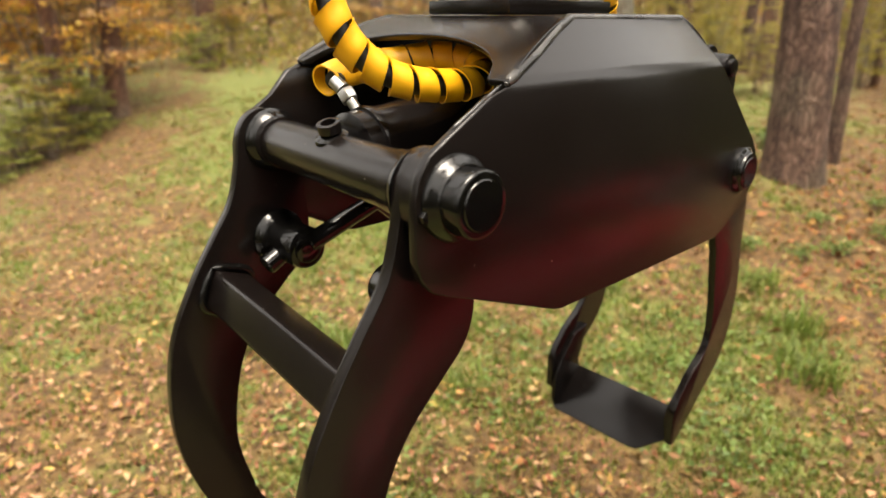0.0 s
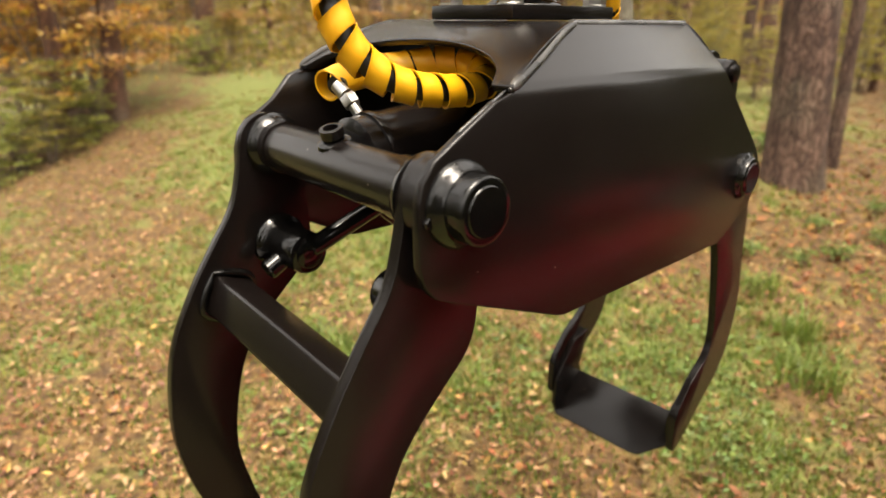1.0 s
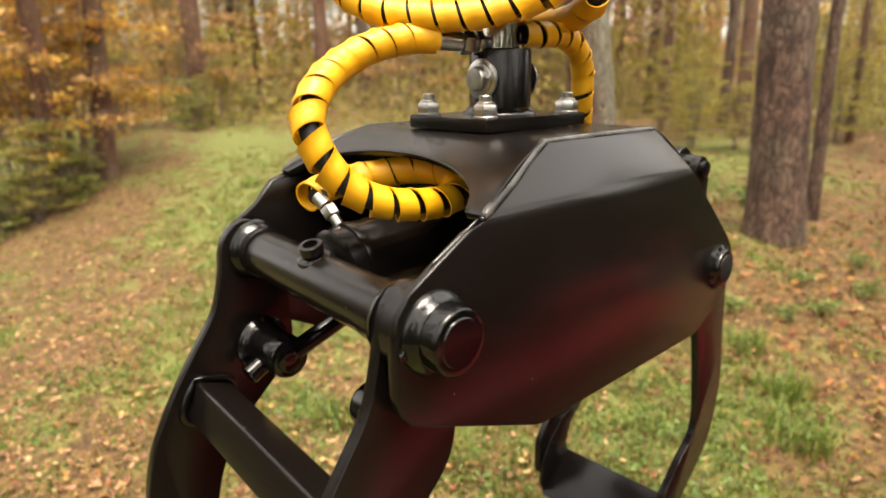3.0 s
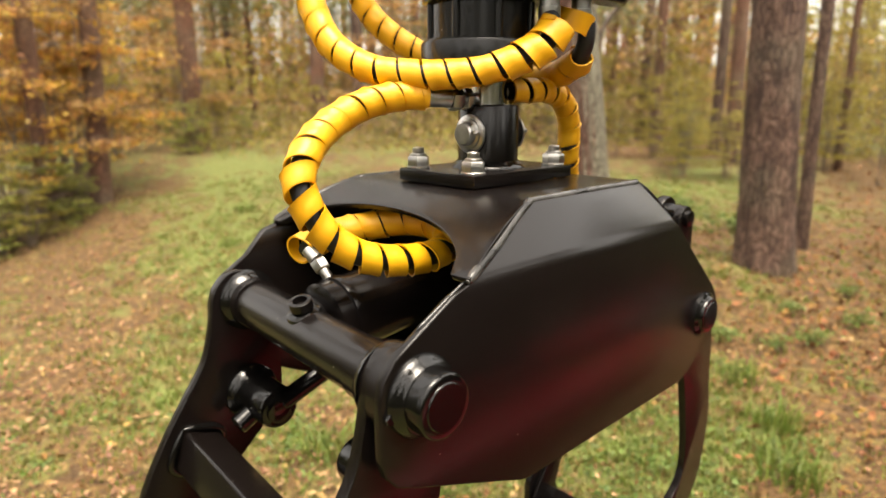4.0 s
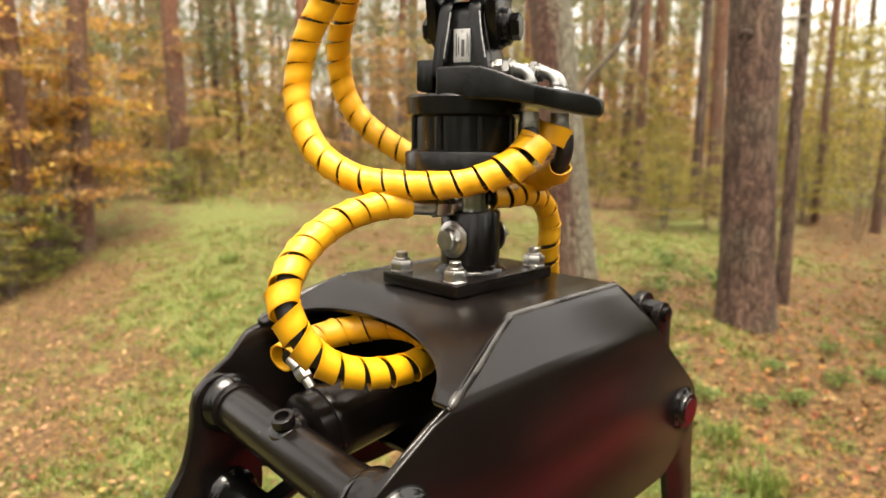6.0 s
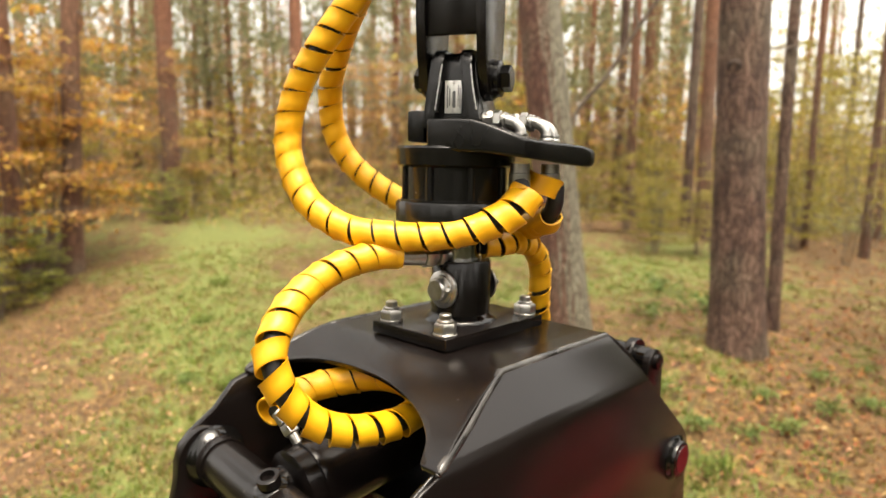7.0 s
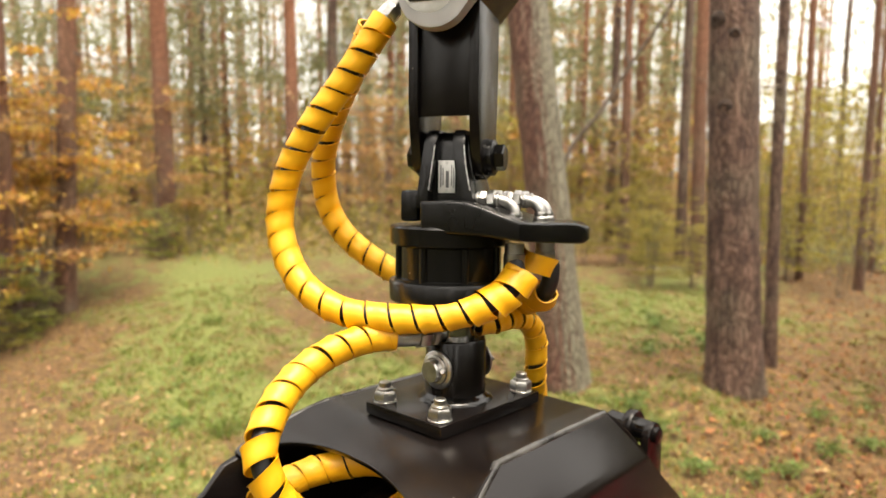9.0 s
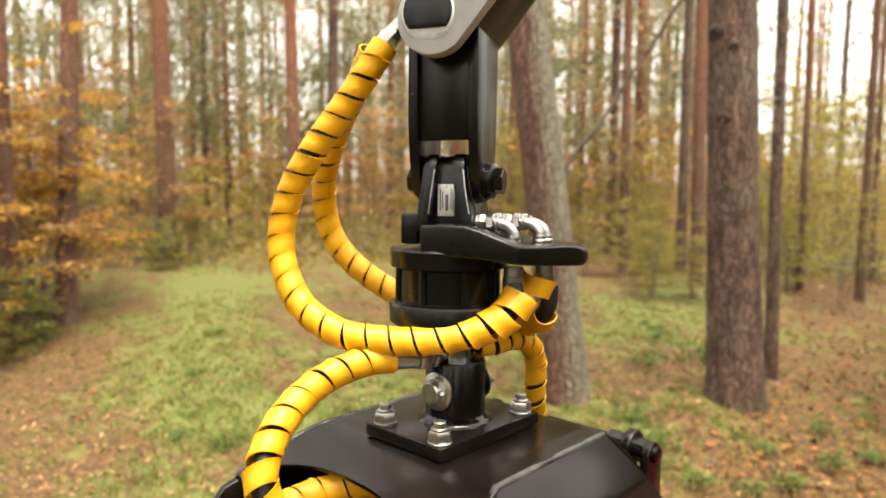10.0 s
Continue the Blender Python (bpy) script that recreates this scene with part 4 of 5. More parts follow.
ground = tagged(from_arrays("ground", gv, gf, ground_material(), smooth=True), "grassy forest floor strewn with brown and yellow fallen leaves", "ground", kind="structure")

layer = ground.data.attributes.new("growth", "FLOAT", "POINT")
layer.data.foreach_set("value", [min(max(0.5 + 0.6 * grassy(x, y), 0), 1) for x, y, _ in gv])
VIEW = radians(45)


def scatter(rng, near, far, spread, power=1.0):
    """A place on the ground ahead of the clearing."""
    d = near + (far - near) * rng.random() ** power
    a = VIEW + rng.uniform(-spread, spread)
    return -0.7 + d * math.cos(a), -0.65 + d * math.sin(a), d


def leaf_litter(count, near, far, seed, right=False, pale=False):
    rng = random.Random(seed)
    v, f = [], []
    for _ in range(count):
        x, y, d = scatter(rng, near, far, radians(44), 1.35)
        if pale and y < 0.55 + 0.12 * x and rng.random() < 0.8:
            continue
        if right and (x < 2.4 + rng.gauss(0, 0.4) or y > 0.62 + 0.10 * x + rng.gauss(0, 0.30)):
            continue
        if rng.random() < 0.35 + 0.6 * min(max(grassy(x, y) + 0.35, 0), 1):
            continue
        s = rng.uniform(0.009, 0.024) * (1.5 if right else 1.0)
        m = Matrix.LocRotScale((x, y, ground_z(x, y) + rng.uniform(0.004, 0.035)), Euler((rng.gauss(0, 0.45), rng.gauss(0, 0.45), rng.uniform(0, 6.3))), (s, s * rng.uniform(0.5, 0.9), s))
        k = len(v)
        c, e, g, h = rng.uniform(-0.9, 0.9), rng.uniform(0.35, 1.1), rng.uniform(0.35, 1.1), rng.uniform(-0.4, 0.4)
        v += [m @ Vector(p) for p in ((-1, 0.2 * h, 0.2 * c), (-0.35, -0.9 * e, 0.5 * c), (0.3, -0.45 * g, 0), (1.1, h, 0.7 * c), (0.25, 0.5 * e, -0.2 * c), (-0.4, 0.85 * g, 0.4 * c))]
        f.append((k, k + 1, k + 2, k + 3, k + 4, k + 5))
    return v, f


LITTER = [material("brown_leaf", (0.17, 0.086, 0.032), 0.75, vary=0.5), material("tan_leaf", (0.33, 0.190, 0.096), 0.7, vary=0.45), material("yellow_leaf", (0.38, 0.23, 0.065), 0.65, vary=0.35), material("rust_leaf", (0.190, 0.080, 0.021), 0.75, vary=0.45)]
for k, (count, mat, label) in enumerate(((13000, LITTER[0], "brown fallen leaves on the ground"), (25000, LITTER[1], "pale tan fallen leaves on the ground"), (2600, LITTER[2], "yellow fallen leaves on the ground"), (36000, LITTER[3], "rust-brown fallen leaves round the pines"), (9000, LITTER[3], "rust-brown fallen leaves in the grass"))):
    v, f = leaf_litter(count, 1.3, 13, 11 + k, k == 3, k in (1, 2))
    tagged(from_arrays("fallen_leaves", v, f, mat), label, "fallen leaves", kind="stuff")


def strewn(count, seed):
    """Leaves all round the grapple."""
    rng = random.Random(seed)
    v, f = [], []
    for _ in range(count):
        d, a = 9 * rng.random() ** 0.6, VIEW + rng.uniform(radians(46), radians(314))
        x, y, s = d * math.cos(a), d * math.sin(a), rng.uniform(0.012, 0.032)
        m = Matrix.LocRotScale((x, y, ground_z(x, y) + rng.uniform(0.004, 0.03)), Euler((rng.gauss(0, 0.4), rng.gauss(0, 0.4), rng.uniform(0, 6.3))), (s, s * 0.7, s))
        k = len(v)
        v += [m @ Vector(p) for p in ((-1, 0, 0.1), (0, -0.8, 0), (1, 0, 0.2), (0, 0.8, 0))]
        f.append((k, k + 1, k + 2, k + 3))
    return v, f


v, f = strewn(9000, 19)
tagged(from_arrays("fallen_leaves", v, f, LITTER[0]), "brown fallen leaves round the clearing", "fallen leaves", kind="stuff")


def grass(count, near, far, seed, tall):
    rng = random.Random(seed)
    v, f = [], []
    made = 0
    while made < count:
        x, y, d = scatter(rng, near, far, radians(44), 1.25)
        g = grassy(x, y)
        if g < 0.0 and rng.random() < 0.68:
            made += 1
            continue
        z = ground_z(x, y)
        clump = rng.randint(3, 9)
        for _ in range(clump):
            made += 1
            a, h = rng.uniform(0, 6.3), tall * rng.uniform(0.4, 1.2) * min(1, 4.5 / d) * (0.7 + 0.5 * max(0, g))
            w = 0.0028 + 0.0006 * d
            bx, by = x + rng.gauss(0, 0.03), y + rng.gauss(0, 0.03)
            lean = rng.uniform(0.1, 0.9) * h
            dx, dy = math.cos(a), math.sin(a)
            k = len(v)
            v += [(bx - dy * w, by + dx * w, z - 0.005), (bx + dy * w, by - dx * w, z - 0.005),
                  (bx + dx * lean * 0.35 + dy * w * 0.8, by + dy * lean * 0.35 - dx * w * 0.8, z + h * 0.6), (bx + dx * lean * 0.35 - dy * w * 0.8, by + dy * lean * 0.35 + dx * w * 0.8, z + h * 0.6),
                  (bx + dx * lean, by + dy * lean, z + h)]
            f += [(k, k + 1, k + 2, k + 3), (k + 3, k + 2, k + 4)]
    return v, f


GRASS = material("green_grass", (0.152, 0.195, 0.036), 0.6, vary=0.4, translucent=0.45)
DRY = material("dry_grass", (0.23, 0.150, 0.056), 0.7, vary=0.35, translucent=0.35)
for count, far, seed, tall, mat, label in ((62000, 8.5, 21, 0.034, GRASS, "short green grass on the forest floor"), (30000, 9, 22, 0.036, DRY, "dry yellowed grass on the forest floor")):
    v, f = grass(count, 1.3, far, seed, tall)
    tagged(from_arrays("grass", v, f, mat), label, "grass", kind="stuff")


def herbs(count, seed):
    """Low broad-leaved weeds in clumps."""
    rng = random.Random(seed)
    v, f = [], []
    while len(f) < count:
        x, y, d = scatter(rng, 1.3, 6.5, radians(44), 1.3)
        if grassy(x, y) + rng.gauss(0, 0.25) < 0.22 or rng.random() < (d - 3.5) / 3.5:
            continue
        z = ground_z(x, y)
        tall, wide = rng.uniform(0.02, 0.07), rng.uniform(0.03, 0.12)
        for _ in range(rng.randint(8, 26)):
            px_, py_ = x + rng.gauss(0, wide), y + rng.gauss(0, wide)
            s = rng.uniform(0.007, 0.019)
            m = Matrix.LocRotScale((px_, py_, z + tall * rng.random()), Euler((rng.gauss(0, 0.5), rng.gauss(0, 0.5), rng.uniform(0, 6.3))), (s, s * 0.7, s))
            k = len(v)
            v += [m @ Vector(q) for q in ((-1, 0, 0), (0, -0.9, 0.2), (1, 0, 0), (0, 0.9, 0.2))]
            f.append((k, k + 1, k + 2, k + 3))
    return v, f


HERB = material("green_herb_leaf", (0.112, 0.165, 0.034), 0.55, vary=0.4, translucent=0.35)
v, f = herbs(9500, 23)
tagged(from_arrays("ground_herbs", v, f, HERB), "low green weeds among the fallen leaves", "weeds", kind="stuff")


# bark
def bark_material(name, low, high, crack, scale=9.0, up=None, weather=None):
    m = bpy.data.materials.new(name)
    m.use_nodes = True
    n, l = m.node_tree.nodes, m.node_tree.links
    b = n["Principled BSDF"]
    b.inputs["Roughness"].default_value = 0.88
    tc = n.new("ShaderNodeTexCoord")
    mp = n.new("ShaderNodeMapping")
    mp.inputs["Scale"].default_value = (1, 1, 0.34)
    l.new(tc.outputs["Object"], mp.inputs["Vector"])
    wob = n.new("ShaderNodeTexNoise")
    wob.inputs["Scale"].default_value, wob.inputs["Detail"].default_value = scale, 6
    l.new(mp.outputs[0], wob.inputs["Vector"])
    add = n.new("ShaderNodeVectorMath")
    add.operation = "MULTIPLY_ADD"
    add.inputs[1].default_value = (0.12, 0.12, 0.12)
    l.new(wob.outputs["Color"], add.inputs[0])
    l.new(mp.outputs[0], add.inputs[2])
    vo = n.new("ShaderNodeTexVoronoi")
    vo.feature = "DISTANCE_TO_EDGE"
    vo.inputs["Scale"].default_value = scale * 2.2
    l.new(add.outputs[0], vo.inputs["Vector"])
    r = n.new("ShaderNodeValToRGB")
    r.color_ramp.elements[0].position, r.color_ramp.elements[1].position = 0.0, 0.22
    r.color_ramp.elements[0].color, r.color_ramp.elements[1].color = (*crack, 1), (1, 1, 1, 1)
    l.new(vo.outputs["Distance"], r.inputs["Fac"])
    c = n.new("ShaderNodeValToRGB")
    c.color_ramp.elements[0].position, c.color_ramp.elements[1].position = 0.35, 0.68
    c.color_ramp.elements[0].color, c.color_ramp.elements[1].color = (*low, 1), (*high, 1)
    l.new(wob.outputs["Fac"], c.inputs["Fac"])
    base = c.outputs["Color"]
    big = n.new("ShaderNodeTexNoise")
    big.inputs["Scale"].default_value, big.inputs["Detail"].default_value = 1.6, 4
    l.new(tc.outputs["Object"], big.inputs["Vector"])
    br = n.new("ShaderNodeMapRange")
    br.inputs["From Min"].default_value, br.inputs["From Max"].default_value = 0.45, 0.62
    br.inputs["To Max"].default_value = 0.42
    l.new(big.outputs["Fac"], br.inputs["Value"])
    lich = n.new("ShaderNodeMix")
    lich.data_type = "RGBA"
    lich.inputs["B"].default_value = (0.17, 0.155, 0.105, 1)
    l.new(br.outputs[0], lich.inputs["Factor"])
    l.new(base, lich.inputs["A"])
    base = lich.outputs["Result"]
    if up:
        sep = n.new("ShaderNodeSeparateXYZ")
        l.new(tc.outputs["Object"], sep.inputs[0])
        mr = n.new("ShaderNodeMapRange")
        mr.inputs["From Min"].default_value, mr.inputs["From Max"].default_value = 1.2, 6.0
        l.new(sep.outputs["Z"], mr.inputs["Value"])
        mu = n.new("ShaderNodeMix")
        mu.data_type = "RGBA"
        mu.inputs["B"].default_value = (*up, 1)
        l.new(mr.outputs[0], mu.inputs["Factor"])
        l.new(base, mu.inputs["A"])
        base = mu.outputs["Result"]
    if weather:
        ge = n.new("ShaderNodeNewGeometry")
        dp = n.new("ShaderNodeVectorMath")
        dp.operation = "DOT_PRODUCT"
        dp.inputs[1].default_value = (*weather, 0)
        l.new(ge.outputs["True Normal"], dp.inputs[0])
        blot = n.new("ShaderNodeMath")
        blot.operation = "ADD"
        l.new(dp.outputs["Value"], blot.inputs[0])
        l.new(wob.outputs["Fac"], blot.inputs[1])
        side_of = n.new("ShaderNodeMapRange")
        side_of.inputs["From Min"].default_value, side_of.inputs["From Max"].default_value = 0.30, 0.85
        l.new(blot.outputs[0], side_of.inputs["Value"])
        crust = n.new("ShaderNodeMix")
        crust.data_type = "RGBA"
        crust.inputs["B"].default_value = (0.20, 0.185, 0.135, 1)
        l.new(side_of.outputs[0], crust.inputs["Factor"])
        l.new(base, crust.inputs["A"])
        base = crust.outputs["Result"]
    mul = n.new("ShaderNodeMix")
    mul.data_type, mul.blend_type = "RGBA", "MULTIPLY"
    mul.inputs["Factor"].default_value = 1
    l.new(base, mul.inputs["A"])
    l.new(r.outputs["Color"], mul.inputs["B"])
    l.new(mul.outputs["Result"], b.inputs["Base Color"])
    bp = n.new("ShaderNodeBump")
    bp.inputs["Strength"].default_value, bp.inputs["Distance"].default_value = 1.0, 0.02
    l.new(vo.outputs["Distance"], bp.inputs["Height"])
    l.new(bp.outputs[0], b.inputs["Normal"])
    return m


BARK = bark_material("pine_bark", (0.072, 0.037, 0.026), (0.190, 0.114, 0.082), (0.34, 0.29, 0.27), 13)
RED_BARK = bark_material("red_pine_bark", (0.095, 0.044, 0.027), (0.175, 0.085, 0.054), (0.5, 0.44, 0.4), 12, up=(0.26, 0.105, 0.053))
SCAR = material("branch_scar", (0.018, 0.012, 0.009), 0.9, color2=(0.06, 0.035, 0.024), scale=40)
TWIG = material("twig_bark", (0.10, 0.075, 0.055), 0.85, color2=(0.18, 0.14, 0.11), scale=20)
NEEDLE = material("pine_needles", (0.088, 0.095, 0.026), 0.6, vary=0.4, translucent=0.35)
GOLD = material("golden_leaves", (0.45, 0.255, 0.052), 0.55, vary=0.45, translucent=0.5)
LIME = material("yellow_green_leaves", (0.255, 0.21, 0.040), 0.55, vary=0.4, translucent=0.45)
GREEN = material("green_leaves", (0.25, 0.265, 0.062), 0.55, vary=0.4, translucent=0.55)
RUST = material("orange_leaves", (0.35, 0.195, 0.066), 0.6, vary=0.4, translucent=0.45)


def trunk_mesh(r, h, lean=(0, 0), seed=0, rings=60, seg=40, flare=0.2, rough=0.05):
    """A tapered trunk with root flare, slight sweep and rough bark."""
    bm_v, bm_f = [], []
    for i in range(rings + 1):
        t = i / rings
        z = -0.12 + (h + 0.12) * t ** 1.6
        taper = r * (1 - 0.72 * (max(z, 0) / h) ** 0.9) * (1 + flare * math.exp(-max(z, 0) / 0.28))
        cx = lean[0] * z + 0.04 * math.sin(z * 0.5 + seed)
        cy = lean[1] * z + 0.04 * math.cos(z * 0.43 + seed * 2)
        for k in range(seg):
            a = 2 * math.pi * k / seg
            q = Vector((math.cos(a) * 5 + seed, math.sin(a) * 5, z * 2.2))
            rr = taper * (1 + rough * noise.noise(q * 1.0) + rough * 0.8 * noise.noise(q * 2.7))
            bm_v.append((cx + rr * math.cos(a), cy + rr * math.sin(a), z))
    for i in range(rings):
        for k in range(seg):
            j = (k + 1) % seg
            bm_f.append((i * seg + k, i * seg + j, (i + 1) * seg + j, (i + 1) * seg + k))
    bm_f.append(tuple(rings * seg + k for k in range(seg)))
    return bm_v, bm_f


def leaf_cloud(rng, centres, per, size, spread, flat=0.6):
    v, f = [], []
    for c, rad in centres:
        for _ in range(per):
            p = Vector((rng.gauss(0, 1), rng.gauss(0, 1), rng.gauss(0, flat))) * rad * spread
            s = size * rng.uniform(0.6, 1.4)
            m = Matrix.LocRotScale(Vector(c) + p, Euler((rng.uniform(-1.1, 1.1), rng.uniform(-1.1, 1.1), rng.uniform(0, 6.3))), (s, s * 0.6, s))
            k = len(v)
            v += [m @ Vector(q) for q in ((-1, 0, 0), (0, -0.9, 0.15), (1, 0, 0), (0, 0.9, 0.15))]
            f.append((k, k + 1, k + 2, k + 3))
    return v, f


def pine(r, h, lean, seed, bark, label, rings=60, seg=32, crown=True, dead=8):
    rng = random.Random(seed)
    t = thing("pine_tree", label, "tree", "forest pines")
    v, f = trunk_mesh(r, h, lean, seed, rings, seg)
    tr = from_arrays("trunk", v, f, bark, t, True)
    tips = []
    for k in range(dead + (9 if crown else 0)):
        low = k < dead
        z = h * (rng.uniform(0.16, 0.5) if low else rng.uniform(0.55, 0.97))
        a = rng.uniform(0, 6.3)
        ln = rng.uniform(0.4, 1.6) if low else rng.uniform(1.0, 2.4) * (1.25 - z / h)
        b0 = Vector((lean[0] * z, lean[1] * z, z))
        d = Vector((math.cos(a), math.sin(a), rng.uniform(-0.3, 0.15) if low else rng.uniform(0.1, 0.5)))
        tip = b0 + d * ln
        part("limb", sweep([b0, b0 + d * ln * 0.5 + Vector((0, 0, -0.05 * ln)), tip], lambda s, q=(0.010 if low else 0.03): q * (1 - 0.8 * s), 6, 3), TWIG, t)
        if not low:
            tips += [(tuple(b0 + d * ln * q), 0.55) for q in (0.45, 0.75, 1.0)]
    if crown:
        v, f = leaf_cloud(rng, tips, 45, 0.075, 0.75, 0.45)
        from_arrays("crown", v, f, NEEDLE, t)
    return t


def put(tree, x, y, turn=0.0, size=1.0):
    tree.location = (x, y, ground_z(x, y))
    tree.rotation_euler = (0, 0, turn)
    tree.scale = (size, size, size)
    return tree


stout = put(pine(0.180, 17, (-0.017, 0.043), 3, BARK, "stout pine with rough grey-brown bark beside the clearing", 130, 72, dead=0), 4.035, 0.893)
for z, turn, r in ((2.40, 179, 0.034), (2.98, 156, 0.040), (2.88, -158, 0.026), (3.55, 170, 0.034)):
    d = Vector((math.cos(radians(turn)), math.sin(radians(turn)), 0))
    h = z - ground_z(4.035, 0.893)
    q = d * 0.143 + Vector((-0.017 * h + 0.04 * math.sin(h * 0.5 + 3), 0.043 * h + 0.04 * math.cos(h * 0.43 + 6), h))
    part("branch_scar", lathe([(0, r * 1.7), (0.014, r * 1.45), (0.024, r), (0.026, r * 0.7), (0.016, r * 0.55), (0.012, 0.002)], q, q + d + Vector((0, 0, -0.25)), 18), SCAR, stout)
put(pine(0.170, 16, (-0.080, 0.076), 8, bark_material("lichen_bark", (0.115, 0.050, 0.034), (0.185, 0.092, 0.064), (0.42, 0.38, 0.36), 13, weather=(0.62, -0.78)), "leaning pine with pale lichened bark", 110, 64, dead=2), 3.37, 1.98)
put(pine(0.052, 14, (0.002, 0.010), 12, BARK, "slim dark pine behind a stouter one", 90, 40, dead=3), 5.02, 0.965)
kinds = [pine(0.16, 18, (0.004, 0.006), 21, RED_BARK, "slender pine with reddish bark in autumn forest"), pine(0.16, 19, (-0.008, 0.002), 22, RED_BARK, "tall straight pine with reddish bark in autumn forest"),
         pine(0.16, 17, (0.010, -0.006), 23, RED_BARK, "leaning tall pine with reddish bark"), pine(0.16, 18, (-0.003, -0.009), 24, BARK, "tall grey-barked pine in autumn forest")]
spots = [(1.06, 7.16, 0.100), (4.08, 10.36, 0.163), (7.02, 11.03, 0.166), (8.34, 11.32, 0.150), (7.95, 17.38, 0.085), (7.37, 15.44, 0.09), (7.86, 15.18, 0.105), (9.99, 11.24, 0.11), (12.96, 7.66, 0.078), (11.57, 6.07, 0.10),
         (10.80, 5.39, 0.10), (8.58, 3.06, 0.105), (9.41, 3.66, 0.085), (8.98, 1.81, 0.046), (9.13, 1.13, 0.055), (13.84, 3.03, 0.066), (16.91, 3.08, 0.079), (11.13, 1.34, 0.05)]
put(pine(0.112, 16, (0.055, -0.018), 27, RED_BARK, "leaning reddish pine behind golden saplings"), 1.62, 7.50)


def open_side(a):
    """Directions out of view kept free of trees, so the flank reflects sky."""
    return radians(286) < a % (2 * math.pi) < radians(356)


rng = random.Random(5)
places = list(spots)
while len(places) < 66:
    d, a = rng.uniform(15, 42), VIEW + rng.uniform(-radians(40), radians(40))
    x, y = -0.7 + d * math.cos(a), -0.65 + d * math.sin(a)
    if a < radians(22) and rng.random() < 0.8:
        continue
    if all((x - p[0]) ** 2 + (y - p[1]) ** 2 > 1.6 for p in places):
        places.append((x, y, rng.uniform(0.08, 0.17)))
# Unseen pines behind the camera, added to darken what the plates reflect.
while len(places) < 135:
    d, a = rng.uniform(6, 22), VIEW + rng.uniform(radians(48), radians(312))
    if open_side(a):
        continue
    places.append((-0.7 + d * math.cos(a), -0.65 + d * math.sin(a), rng.uniform(0.10, 0.17)))
for k, (x, y, r) in enumerate(places):
    s = r / 0.16
    turn = rng.uniform(0, 6.3)
    m = Matrix.LocRotScale((x, y, ground_z(x, y)), Euler((0, 0, turn)), None)
    if k < 4:
        o = kinds[k]
        o.matrix_basis = m
    else:
        o = copy_thing(kinds[(0, 1, 3, 1, 0, 3, 2)[k % 7]], m)
    o.scale = (s, s, 0.8 + 0.25 * rng.random())


def spray(rng, v, f, a, b, width, count, size):
    """Leaves held flat along a twig from a to b."""
    for _ in range(count):
        t = rng.random() ** 0.7
        p = a.lerp(b, t) + Vector((rng.gauss(0, width), rng.gauss(0, width), rng.gauss(-0.02, width * 0.22)))
        q = size * rng.uniform(0.6, 1.35)
        m = Matrix.LocRotScale(p, Euler((rng.gauss(0, 0.55), rng.gauss(0, 0.55), rng.uniform(0, 6.3))), (q, q * 0.72, q))
        k = len(v)
        v += [m @ Vector(c) for c in ((-1, 0, 0), (-0.1, -0.9, 0.12), (1, 0, -0.1), (-0.1, 0.9, 0.12))]
        f.append((k, k + 1, k + 2, k + 3))


def shrub(seed, mat, label, h=2.0, stems=6, tiers=7, leaves=34, size=0.030, low=0.15, reach=0.42):
    """A sapling: upright stems with level side twigs that carry flat sprays of leaves."""
    rng = random.Random(seed)
    t = thing("shrub", label, "shrub", "understorey shrubs")
    v, f = [], []
    for n in range(stems):
        a, ln = n * 6.283 / stems + rng.uniform(-0.4, 0.4), h * rng.uniform(0.65, 1.08)
        out = rng.uniform(0.06, 0.24) * h
        foot = Vector((0.06 * math.cos(a), 0.06 * math.sin(a), -0.05))
        tip = Vector((math.cos(a) * out, math.sin(a) * out, ln))
        mid = foot.lerp(tip, 0.5) + Vector((rng.gauss(0, 0.03) * h, rng.gauss(0, 0.03) * h, 0))
        bm = sweep([foot, mid, tip], lambda s: 0.012 * (1 - 0.85 * s), 6, 4)
        for k in range(tiers):
            q = low + (1 - low) * (k + rng.random()) / tiers
            c = foot.lerp(mid, q * 2) if q < 0.5 else mid.lerp(tip, q * 2 - 1)
            b = rng.uniform(0, 6.3)
            e = c + Vector((math.cos(b), math.sin(b), rng.uniform(-0.12, 0.3))) * h * reach * rng.uniform(0.5, 1.0) * (1.15 - 0.7 * q)
            bm = sweep([c, c.lerp(e, 0.5) + Vector((0, 0, 0.02 * h)), e], lambda s: 0.005 * (1 - 0.7 * s), 5, 3, bm)
            spray(rng, v, f, c.lerp(e, 0.25), e, 0.035 * h, leaves, size)
        part("stem", bm, TWIG, t)
    from_arrays("foliage", v, f, mat, t)
    return t


